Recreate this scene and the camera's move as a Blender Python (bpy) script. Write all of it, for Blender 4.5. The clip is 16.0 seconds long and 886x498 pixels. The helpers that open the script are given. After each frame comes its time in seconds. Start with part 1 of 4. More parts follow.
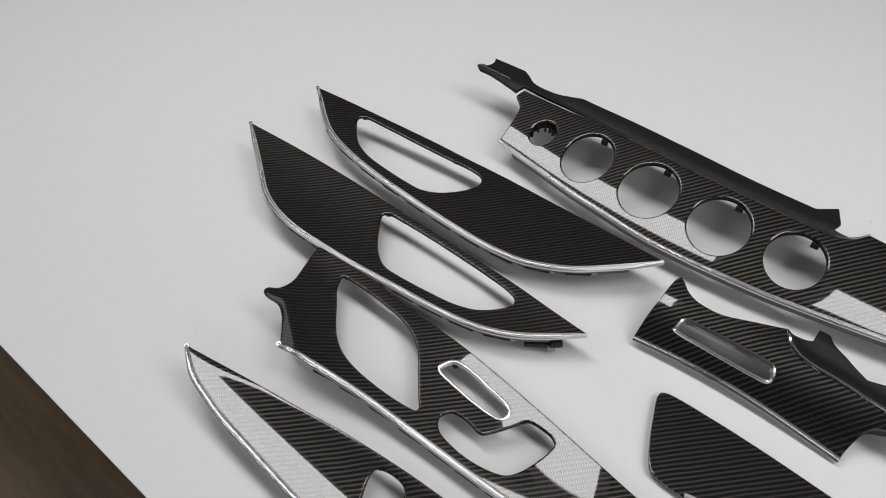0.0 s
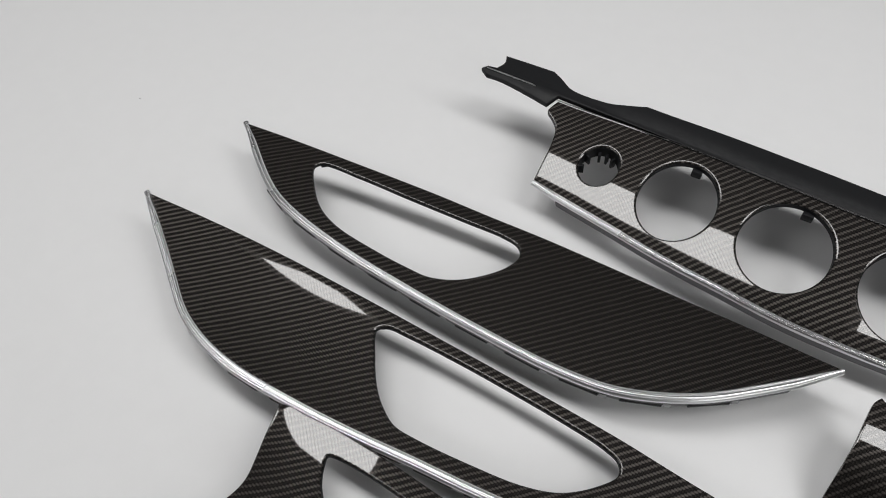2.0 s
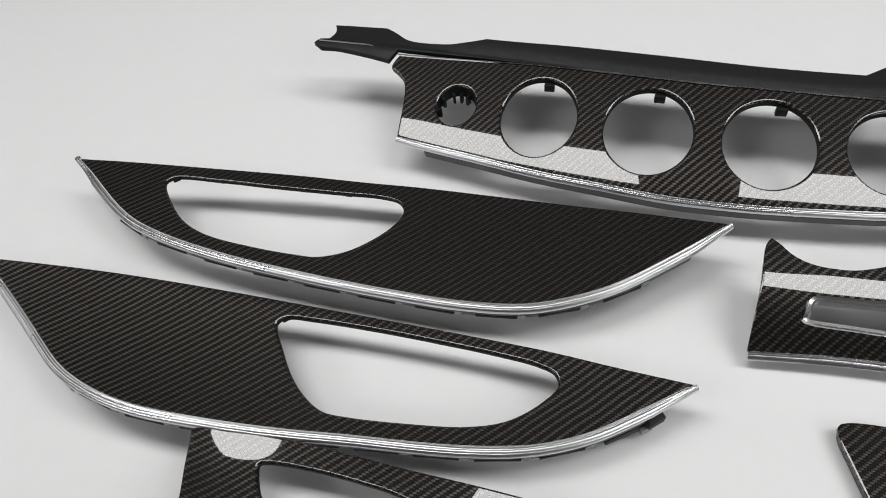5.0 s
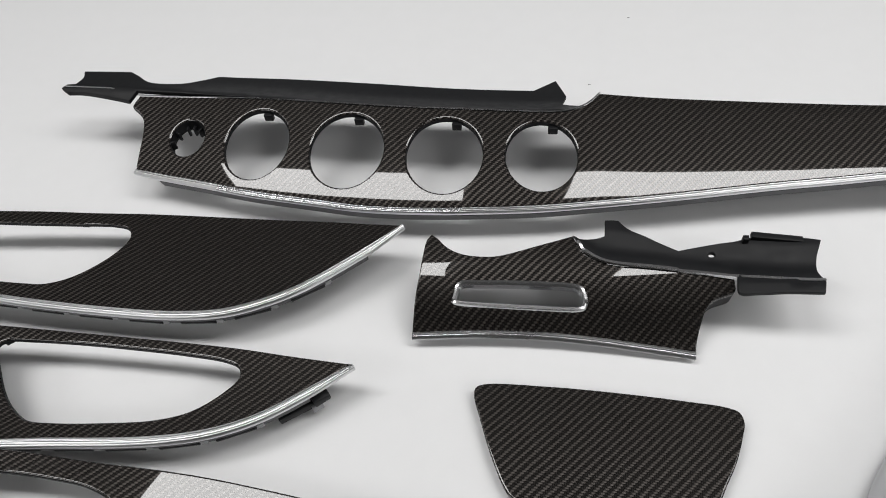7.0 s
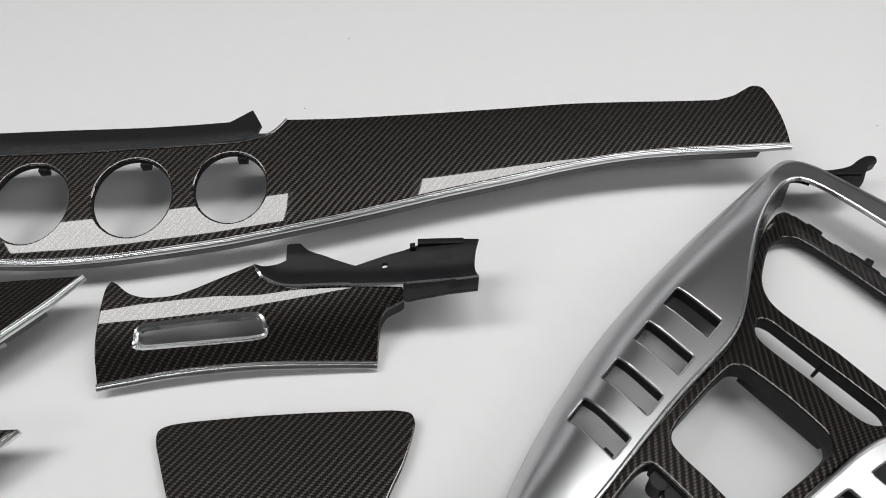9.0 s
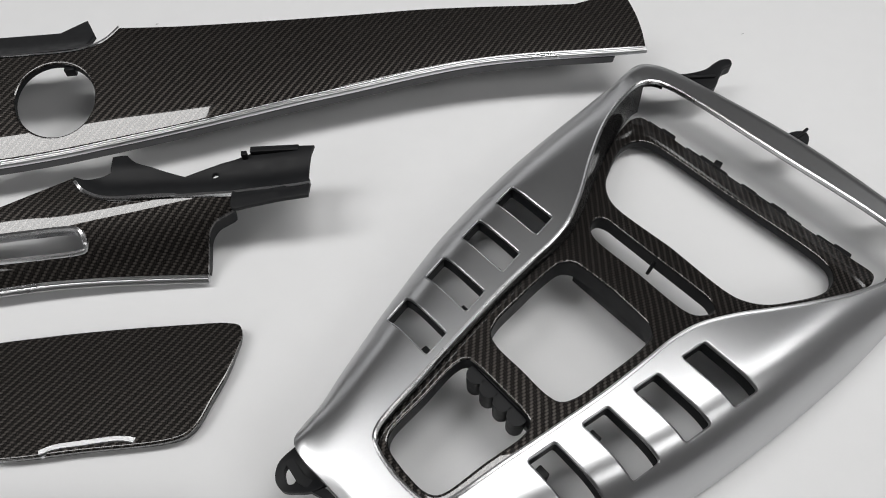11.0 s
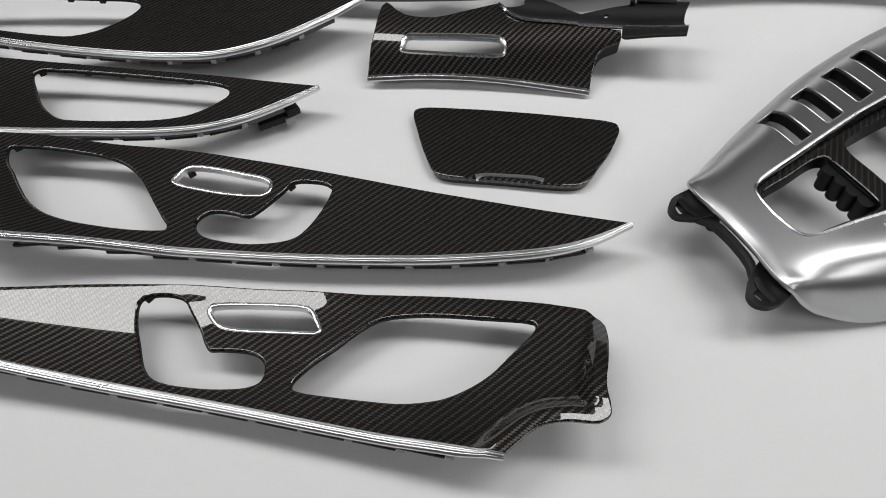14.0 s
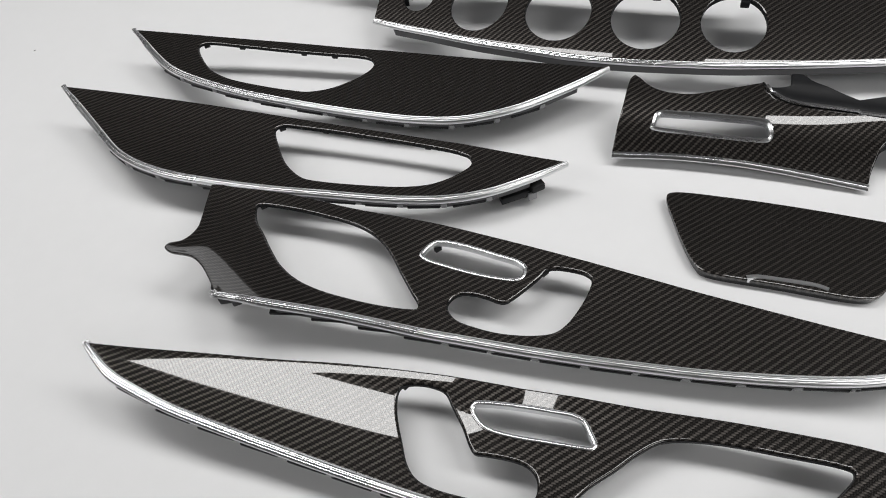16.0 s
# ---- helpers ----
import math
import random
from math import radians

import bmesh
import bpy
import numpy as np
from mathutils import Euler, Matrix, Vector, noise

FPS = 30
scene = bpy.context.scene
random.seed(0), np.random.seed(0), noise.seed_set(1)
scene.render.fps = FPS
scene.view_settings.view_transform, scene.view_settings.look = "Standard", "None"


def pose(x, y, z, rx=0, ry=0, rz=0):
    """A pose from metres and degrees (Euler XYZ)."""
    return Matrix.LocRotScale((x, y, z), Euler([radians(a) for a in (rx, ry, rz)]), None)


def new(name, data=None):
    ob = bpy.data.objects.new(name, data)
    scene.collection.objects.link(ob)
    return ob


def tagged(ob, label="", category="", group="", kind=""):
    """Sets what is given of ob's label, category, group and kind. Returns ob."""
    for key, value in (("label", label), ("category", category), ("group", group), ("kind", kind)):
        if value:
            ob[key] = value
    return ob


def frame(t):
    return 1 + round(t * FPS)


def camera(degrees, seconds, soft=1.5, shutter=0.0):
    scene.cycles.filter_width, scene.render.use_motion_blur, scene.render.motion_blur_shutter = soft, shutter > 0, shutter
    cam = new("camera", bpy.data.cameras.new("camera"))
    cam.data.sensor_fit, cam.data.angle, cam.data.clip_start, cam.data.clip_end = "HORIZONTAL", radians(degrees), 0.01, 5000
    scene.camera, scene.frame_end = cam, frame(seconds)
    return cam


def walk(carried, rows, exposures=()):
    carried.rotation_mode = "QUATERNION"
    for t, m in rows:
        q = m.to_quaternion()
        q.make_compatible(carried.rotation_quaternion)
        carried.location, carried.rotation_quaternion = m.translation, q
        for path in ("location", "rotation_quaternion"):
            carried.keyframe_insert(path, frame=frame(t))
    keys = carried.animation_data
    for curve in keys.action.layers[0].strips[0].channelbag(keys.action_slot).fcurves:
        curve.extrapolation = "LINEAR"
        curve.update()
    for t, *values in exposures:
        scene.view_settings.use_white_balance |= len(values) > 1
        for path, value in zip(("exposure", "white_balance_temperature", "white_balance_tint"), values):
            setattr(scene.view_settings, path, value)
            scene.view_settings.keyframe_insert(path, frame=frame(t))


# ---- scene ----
cam = camera(67.00, 16.0, soft=1.0)
# seconds, eye in metres, turn in degrees
PATH = [
    (0.0, 0.0178, 0.0275, 0.5893, 38.84, 3.01, 38.66),
    (0.5, -0.0528, 0.0849, 0.5651, 39.04, 2.88, 37.39),
    (1.0, -0.0988, 0.1344, 0.5227, 39.62, 3.51, 35.33),
    (1.5, -0.1381, 0.1754, 0.4783, 37.75, 2.63, 32.83),
    (2.0, -0.1916, 0.1940, 0.4422, 36.28, 3.21, 30.89),
    (2.5, -0.2533, 0.2046, 0.4108, 36.24, 4.04, 25.21),
    (3.0, -0.2934, 0.2166, 0.3873, 34.24, 5.97, 18.65),
    (3.2, -0.2933, 0.2165, 0.3783, 33.62, 5.97, 16.97),
    (5.3, -0.1535, 0.1698, 0.4062, 36.77, 5.58, 12.41),
    (5.5, -0.1372, 0.1677, 0.4090, 36.96, 5.42, 12.05),
    (6.0, -0.0931, 0.1642, 0.4211, 37.19, 5.07, 10.42),
    (6.5, -0.0415, 0.1613, 0.4264, 37.48, 4.99, 8.58),
    (7.0, 0.0056, 0.1579, 0.4323, 37.49, 4.50, 5.98),
    (7.5, 0.0492, 0.1597, 0.4346, 37.70, 3.88, 3.04),
    (8.0, 0.0899, 0.1599, 0.4343, 37.75, 3.15, 0.82),
    (8.5, 0.1254, 0.1584, 0.4354, 37.75, 2.39, -2.19),
    (9.0, 0.1669, 0.1603, 0.4361, 37.84, 2.26, -5.21),
    (9.5, 0.2094, 0.1620, 0.4325, 37.74, 1.92, -7.41),
    (9.7, 0.2269, 0.1620, 0.4292, 37.74, 1.84, -8.33),
    (11.8, 0.2511, 0.0728, 0.3858, 32.92, -0.07, -7.60),
    (12.0, 0.2314, 0.0541, 0.3946, 33.02, 0.11, -6.45),
    (12.5, 0.1828, 0.0132, 0.4081, 34.14, 0.77, -2.62),
    (13.0, 0.1426, -0.0147, 0.4090, 34.62, 1.31, 0.32),
    (13.5, 0.1037, -0.0427, 0.4076, 35.23, 1.75, 3.31),
    (14.0, 0.0682, -0.0710, 0.4122, 35.56, 2.76, 6.70),
    (14.5, 0.0334, -0.0879, 0.4211, 36.10, 3.59, 9.68),
    (15.0, 0.0010, -0.0754, 0.4244, 36.87, 4.96, 9.39),
    (15.5, -0.0390, -0.0638, 0.4226, 37.68, 5.16, 11.62),
    (16.0, -0.0659, -0.0367, 0.4223, 38.44, 5.70, 15.19),
]
EXPOSURES = [(0.0, -0.16), (3.0, -0.07), (5.5, 0.03), (9.5, -0.05), (12.0, -0.14), (13.5, -0.14), (14.5, -0.09), (16.0, 0.06)]
walk(cam, [(row[0], pose(*row[1:])) for row in PATH], exposures=EXPOSURES)

# ---- light ----
world = bpy.data.worlds.new("room_dim")
scene.world = world
world.use_nodes = True
world.node_tree.nodes["Background"].inputs[0].default_value = (0.5, 0.52, 0.55, 1)
world.node_tree.nodes["Background"].inputs[1].default_value = 0.05
# ceiling light panels: middle, length along x, width, watts
LAMP_Z = 1.70
# first pair shows in the gloss; the other four are unseen fill, added
LAMPS = ((-0.76, 0.50, 1.20, 0.36, 15.0), (0.84, 0.50, 1.20, 0.36, 15.0), (-2.10, 0.50, 0.80, 0.60, 4.0), (2.15, 0.50, 0.80, 0.60, 8.0), (-1.80, -0.95, 1.20, 0.80, 9.5), (1.80, -0.95, 1.20, 0.80, 14.0))
# the wide window in the north wall: from, to, sill, head, watts
WINDOW = (-2.3, 2.3, 0.10, 1.20, 13.0)


# ---- materials ----
def node_mat(name):
    m = bpy.data.materials.new(name)
    m.use_nodes = True
    nt = m.node_tree
    return m, nt, nt.nodes["Principled BSDF"]


def link(nt, a, b):
    nt.links.new(a, b)


def calc(nt, op, a, b=None, clamp=False):
    n = nt.nodes.new("ShaderNodeMath")
    n.operation = op
    n.use_clamp = clamp
    for k, v in enumerate((a, b)):
        if v is None:
            continue
        if isinstance(v, (int, float)):
            n.inputs[k].default_value = v
        else:
            link(nt, v, n.inputs[k])
    return n.outputs[0]


def coords(nt):
    return nt.nodes.new("ShaderNodeTexCoord").outputs["Object"]


def grain(nt, scale, detail=3.0, rough=0.55, vec=None):
    n = nt.nodes.new("ShaderNodeTexNoise")
    n.inputs["Scale"].default_value = scale
    n.inputs["Detail"].default_value = detail
    n.inputs["Roughness"].default_value = rough
    link(nt, vec or coords(nt), n.inputs["Vector"])
    return n.outputs["Fac"]


def blend(nt, fac, a, b):
    n = nt.nodes.new("ShaderNodeMix")
    n.data_type = "RGBA"
    if isinstance(fac, (int, float)):
        n.inputs[0].default_value = fac
    else:
        link(nt, fac, n.inputs[0])
    for k, v in ((6, a), (7, b)):
        if isinstance(v, tuple):
            n.inputs[k].default_value = (*v, 1)
        else:
            link(nt, v, n.inputs[k])
    return n.outputs[2]


def relief(nt, height, strength, distance):
    n = nt.nodes.new("ShaderNodeBump")
    n.inputs["Strength"].default_value = strength
    n.inputs["Distance"].default_value = distance
    link(nt, height, n.inputs["Height"])
    return n.outputs[0]


def spread(nt, fac, lo, hi):
    n = nt.nodes.new("ShaderNodeMapRange")
    n.inputs["To Min"].default_value = lo
    n.inputs["To Max"].default_value = hi
    n.inputs["From Min"].default_value = 0.3
    n.inputs["From Max"].default_value = 0.7
    link(nt, fac, n.inputs["Value"])
    return n.outputs[0]


def carbon_fibre(name, tow=0.00145, turn=0.0):
    """Two-by-two twill under a clear coat."""
    m, nt, p = node_mat(name)
    rot = nt.nodes.new("ShaderNodeMapping")
    rot.inputs["Rotation"].default_value[2] = radians(turn)
    rot.inputs["Scale"].default_value = (1 / tow, 1 / tow, 1 / tow)
    link(nt, coords(nt), rot.inputs["Vector"])
    wob = nt.nodes.new("ShaderNodeVectorMath")
    wob.operation = "ADD"
    link(nt, rot.outputs[0], wob.inputs[0])
    ns = nt.nodes.new("ShaderNodeTexNoise")
    ns.inputs["Scale"].default_value = 0.06
    link(nt, rot.outputs[0], ns.inputs["Vector"])
    link(nt, ns.outputs["Color"], wob.inputs[1])
    sep = nt.nodes.new("ShaderNodeSeparateXYZ")
    link(nt, wob.outputs[0], sep.inputs[0])
    u, v = sep.outputs[0], sep.outputs[1]
    i, j = calc(nt, "FLOOR", u), calc(nt, "FLOOR", v)
    fu, fv = calc(nt, "FRACT", u), calc(nt, "FRACT", v)
    over = calc(nt, "LESS_THAN", calc(nt, "FLOORED_MODULO", calc(nt, "SUBTRACT", i, j), 4.0), 2.0)

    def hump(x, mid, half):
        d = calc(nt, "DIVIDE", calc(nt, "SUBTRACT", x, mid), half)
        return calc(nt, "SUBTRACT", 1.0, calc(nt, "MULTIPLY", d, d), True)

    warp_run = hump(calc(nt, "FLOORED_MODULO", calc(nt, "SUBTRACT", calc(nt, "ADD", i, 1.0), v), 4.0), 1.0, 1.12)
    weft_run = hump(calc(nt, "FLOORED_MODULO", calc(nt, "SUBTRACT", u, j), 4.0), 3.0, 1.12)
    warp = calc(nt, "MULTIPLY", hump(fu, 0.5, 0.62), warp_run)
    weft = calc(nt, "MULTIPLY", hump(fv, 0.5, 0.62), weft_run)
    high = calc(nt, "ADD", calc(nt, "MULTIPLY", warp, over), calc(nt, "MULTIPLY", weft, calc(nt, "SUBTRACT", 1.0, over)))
    # single filaments along each tow
    fil = nt.nodes.new("ShaderNodeTexNoise")
    fil.inputs["Scale"].default_value = 1.0
    stretch = nt.nodes.new("ShaderNodeCombineXYZ")
    across = calc(nt, "ADD", calc(nt, "MULTIPLY", u, over), calc(nt, "MULTIPLY", v, calc(nt, "SUBTRACT", 1.0, over)))
    along = calc(nt, "ADD", calc(nt, "MULTIPLY", v, over), calc(nt, "MULTIPLY", u, calc(nt, "SUBTRACT", 1.0, over)))
    link(nt, calc(nt, "MULTIPLY", across, 9.0), stretch.inputs[0])
    link(nt, calc(nt, "MULTIPLY", along, 0.5), stretch.inputs[1])
    link(nt, stretch.outputs[0], fil.inputs["Vector"])
    # shade in the dips between tows, put into the colour by weave height
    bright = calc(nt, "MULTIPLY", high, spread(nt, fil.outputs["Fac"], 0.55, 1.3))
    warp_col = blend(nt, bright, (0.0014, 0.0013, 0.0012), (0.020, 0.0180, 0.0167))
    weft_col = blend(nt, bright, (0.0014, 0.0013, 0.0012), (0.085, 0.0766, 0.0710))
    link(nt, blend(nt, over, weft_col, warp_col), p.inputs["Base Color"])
    # each tow shines across its own fibres
    lie = nt.nodes.new("ShaderNodeCombineXYZ")
    link(nt, calc(nt, "SUBTRACT", 1.0, over), lie.inputs[0])
    link(nt, over, lie.inputs[1])
    link(nt, lie.outputs[0], p.inputs["Tangent"])
    p.inputs["Metallic"].default_value = 0.7
    p.inputs["Anisotropic"].default_value = 0.65
    p.inputs["Roughness"].default_value = 0.5
    p.inputs["Specular IOR Level"].default_value = 0.1
    link(nt, relief(nt, high, 0.25, 0.0003), p.inputs["Normal"])
    p.inputs["Coat Weight"].default_value = 1.0
    p.inputs["Coat Roughness"].default_value = 0.018
    p.inputs["Coat IOR"].default_value = 1.56
    return m


def plain(name, colour, rough, metal=0.0, vary=0.12, scale=120.0, bump=0.05, depth=0.0003, coat=0.0, spec=0.5, wear=0.11):
    """A surface with grain at two scales."""
    m, nt, p = node_mat(name)
    fine, broad = grain(nt, scale), grain(nt, scale / 14, 2.0)
    fac = calc(nt, "ADD", calc(nt, "MULTIPLY", fine, 0.4), calc(nt, "MULTIPLY", broad, 0.6))
    lo = tuple(c * (1 - vary) for c in colour)
    hi = tuple(min(1.0, c * (1 + vary)) for c in colour)
    link(nt, blend(nt, spread(nt, fac, 0.0, 1.0), lo, hi), p.inputs["Base Color"])
    link(nt, spread(nt, broad, rough * (1 - wear), min(1.0, rough * (1 + wear))), p.inputs["Roughness"])
    p.inputs["Metallic"].default_value = metal
    p.inputs["Specular IOR Level"].default_value = spec
    p.inputs["Coat Weight"].default_value = coat
    p.inputs["Coat Roughness"].default_value = 0.05
    if bump:
        link(nt, relief(nt, fine, bump, depth), p.inputs["Normal"])
    return m


def wood_floor_mat():
    m, nt, p = node_mat("brown_wood")
    mp = nt.nodes.new("ShaderNodeMapping")
    mp.inputs["Scale"].default_value = (1.2, 14.0, 1.0)
    link(nt, coords(nt), mp.inputs["Vector"])
    g = grain(nt, 3.0, 6.0, 0.6, mp.outputs[0])
    f = grain(nt, 16.0, 4.0, 0.6, mp.outputs[0])
    fac = calc(nt, "ADD", calc(nt, "MULTIPLY", g, 0.65), calc(nt, "MULTIPLY", f, 0.35))
    link(nt, blend(nt, spread(nt, fac, 0.0, 1.0), (0.12, 0.078, 0.042), (0.22, 0.155, 0.09)), p.inputs["Base Color"])
    p.inputs["Roughness"].default_value = 0.45
    link(nt, relief(nt, f, 0.2, 0.001), p.inputs["Normal"])
    return m


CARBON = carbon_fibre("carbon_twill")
CHROME = plain("satin_chrome", (0.70, 0.705, 0.715), 0.28, 1.0, 0.04, 90.0, 0.0)
SILVER = plain("silver_paint", (0.47, 0.475, 0.485), 0.31, 0.95, 0.015, 5000.0, 0.0, wear=0.02)
BLACK = plain("black_plastic", (0.006, 0.0064, 0.0075), 0.5, 0.0, 0.15, 1800.0, 0.12, 0.0001, spec=0.25)
GLOSS = plain("gloss_black", (0.008, 0.008, 0.009), 0.08, 0.0, 0.1, 200.0, 0.0, coat=1.0)
GREY = plain("grey_plastic", (0.045, 0.045, 0.048), 0.45, 0.0, 0.12, 900.0, 0.08, 0.0001)
WHITE = plain("white_laminate", (0.78, 0.783, 0.79), 0.60, 0.0, 0.012, 700.0, 0.02, 0.0001, spec=0.25)
APRON = plain("brown_apron_wood", (0.075, 0.050, 0.028), 0.55, 0.0, 0.25, 60.0, 0.1)
DARK = plain("dark_table_wood", (0.02, 0.016, 0.013), 0.5, 0.0, 0.3, 60.0, 0.1)
WALL = plain("wall_paint", (0.16, 0.16, 0.163), 0.8, 0.0, 0.03, 200.0, 0.1, 0.0005)
DIM = plain("ceiling_paint", (0.12, 0.12, 0.122), 0.8, 0.0, 0.03, 200.0, 0.1, 0.0005)
PALE = plain("pale_plastic", (0.30, 0.30, 0.31), 0.4, 0.0, 0.1, 900.0, 0.05, 0.0001)
WOOD = wood_floor_mat()
LINT = plain("dark_lint", (0.03, 0.03, 0.03), 0.8, 0.0, 0.2, 3000.0, 0.0)


# ---- building helpers ----
def run(x, xs, ys):
    """A smooth line through (xs, ys) that overshoots nowhere."""
    n = len(xs)
    if x <= xs[0]:
        return ys[0]
    if x >= xs[-1]:
        return ys[-1]
    k = 0
    while x > xs[k + 1]:
        k += 1

    def slope(i):
        return (ys[i + 1] - ys[i]) / (xs[i + 1] - xs[i])

    def tangent(i):
        if i == 0 or i == n - 1:
            return 0.0 if n > 2 else slope(0)
        a, b = slope(i - 1), slope(i)
        return 0.0 if a * b <= 0 else 2 * a * b / (a + b)
    h = xs[k + 1] - xs[k]
    t = (x - xs[k]) / h
    return ((2 * t**3 - 3 * t**2 + 1) * ys[k] + (t**3 - 2 * t**2 + t) * h * tangent(k)
            + (3 * t**2 - 2 * t**3) * ys[k + 1] + (t**3 - t**2) * h * tangent(k + 1))


def ramp(v, soft=0.012):
    """Zero below zero and v above, turning softly."""
    return 0.5 * (v + math.sqrt(v * v + soft * soft)) - 0.5 * soft


SHIFT = {}


def thing(name, at, label, category, group="", local=False, turn=0.0):
    ob = new(name)
    ob.location = at
    ob.rotation_euler[2] = radians(turn)
    ob.empty_display_size = 0.02
    SHIFT[ob] = Vector((0, 0, 0)) if local else Vector(at)
    return tagged(ob, label, category, group)


def part(name, bm, mat, parent, label="", sharp=38.0):
    shift = SHIFT.get(parent, Vector((0, 0, 0)))
    bmesh.ops.translate(bm, verts=bm.verts, vec=-shift)
    me = bpy.data.meshes.new(name)
    bm.to_mesh(me)
    bm.free()
    me.polygons.foreach_set("use_smooth", [True] * len(me.polygons))
    me.set_sharp_from_angle(angle=radians(sharp))
    if "smooth_up" in me.attributes:
        up = np.zeros(len(me.vertices) * 3)
        me.attributes["smooth_up"].data.foreach_get("vector", up)
        up = up.reshape(-1, 3)
        at = np.zeros(len(me.loops), int)
        me.loops.foreach_get("vertex_index", at)
        me.normals_split_custom_set(up[at].tolist())
    me.materials.append(mat)
    ob = new(name, me)
    ob.parent = parent
    SHIFT[ob] = shift
    return tagged(ob, label) if label else ob


def curve(points, step=0.0025, closed=False):
    """A smooth line through points, at even steps (Catmull-Rom)."""
    p = [np.array(q, float) for q in points]
    n = len(p)
    out = []
    for k in range(n if closed else n - 1):
        if closed:
            a, b, c, d = p[k - 1], p[k], p[(k + 1) % n], p[(k + 2) % n]
        else:
            b, c = p[k], p[k + 1]
            a = p[k - 1] if k else 2 * b - c
            d = p[k + 2] if k + 2 < n else 2 * c - b
        ta, tb, tc = [max(np.linalg.norm(y - x), 1e-6) ** 0.5 for x, y in ((a, b), (b, c), (c, d))]
        m1 = ((b - a) / ta - (c - a) / (ta + tb) + (c - b) / tb) * tb
        m2 = ((c - b) / tb - (d - b) / (tb + tc) + (d - c) / tc) * tb
        steps = max(1, int(round(np.linalg.norm(c - b) / step)))
        for s in range(steps):
            t = s / steps
            out.append((2 * t**3 - 3 * t**2 + 1) * b + (t**3 - 2 * t**2 + t) * m1 + (-2 * t**3 + 3 * t**2) * c + (t**3 - t**2) * m2)
    if not closed:
        out.append(p[-1])
    return out


def eased(line, passes=14):
    """The same line with its small waves taken out and its ends kept."""
    a = np.array(line, float)
    for _ in range(passes):
        a[1:-1] = 0.25 * a[:-2] + 0.5 * a[1:-1] + 0.25 * a[2:]
    return [q for q in a]


def ring(*runs, step=0.0025, ease=0):
    """A closed outline of smooth runs that meet in corners."""
    out = []
    for run in runs:
        for q in eased(curve(run, step), ease):
            if not out or np.linalg.norm(q - out[-1]) > step * 0.3:
                out.append(q)
    if np.linalg.norm(out[0] - out[-1]) < step * 0.3:
        out.pop()
    return out


def area(loop):
    a = np.array(loop)[:, :2]
    b = np.roll(a, -1, 0)
    return 0.5 * float((a[:, 0] * b[:, 1] - b[:, 0] * a[:, 1]).sum())


def inside(pts, loop):
    a = np.array(loop)[:, :2]
    b = np.roll(a, -1, 0)
    x, y = pts[:, :1], pts[:, 1:2]
    cross = (a[:, 1] > y) != (b[:, 1] > y)
    with np.errstate(divide="ignore", invalid="ignore"):
        at = a[:, 0] + (y - a[:, 1]) * (b[:, 0] - a[:, 0]) / (b[:, 1] - a[:, 1])
    return (cross & (x < at)).sum(1) % 2 == 1


def near(pts, loop):
    """The distance of each point from a closed outline."""
    a = np.array(loop)[:, :2]
    d = np.roll(a, -1, 0) - a
    best = np.full(len(pts), 9.0)
    for o, v in zip(a, d):
        w = pts - o
        t = np.clip(w @ v / (v @ v + 1e-15), 0, 1)
        best = np.minimum(best, np.linalg.norm(w - t[:, None] * v, axis=1))
    return best


def offset(loop, d):
    """The outline moved to its left by d."""
    a = np.array(loop)[:, :2]
    t = np.roll(a, -1, 0) - np.roll(a, 1, 0)
    t /= np.linalg.norm(t, axis=1)[:, None] + 1e-12
    return a + d * np.stack([-t[:, 1], t[:, 0]], 1)


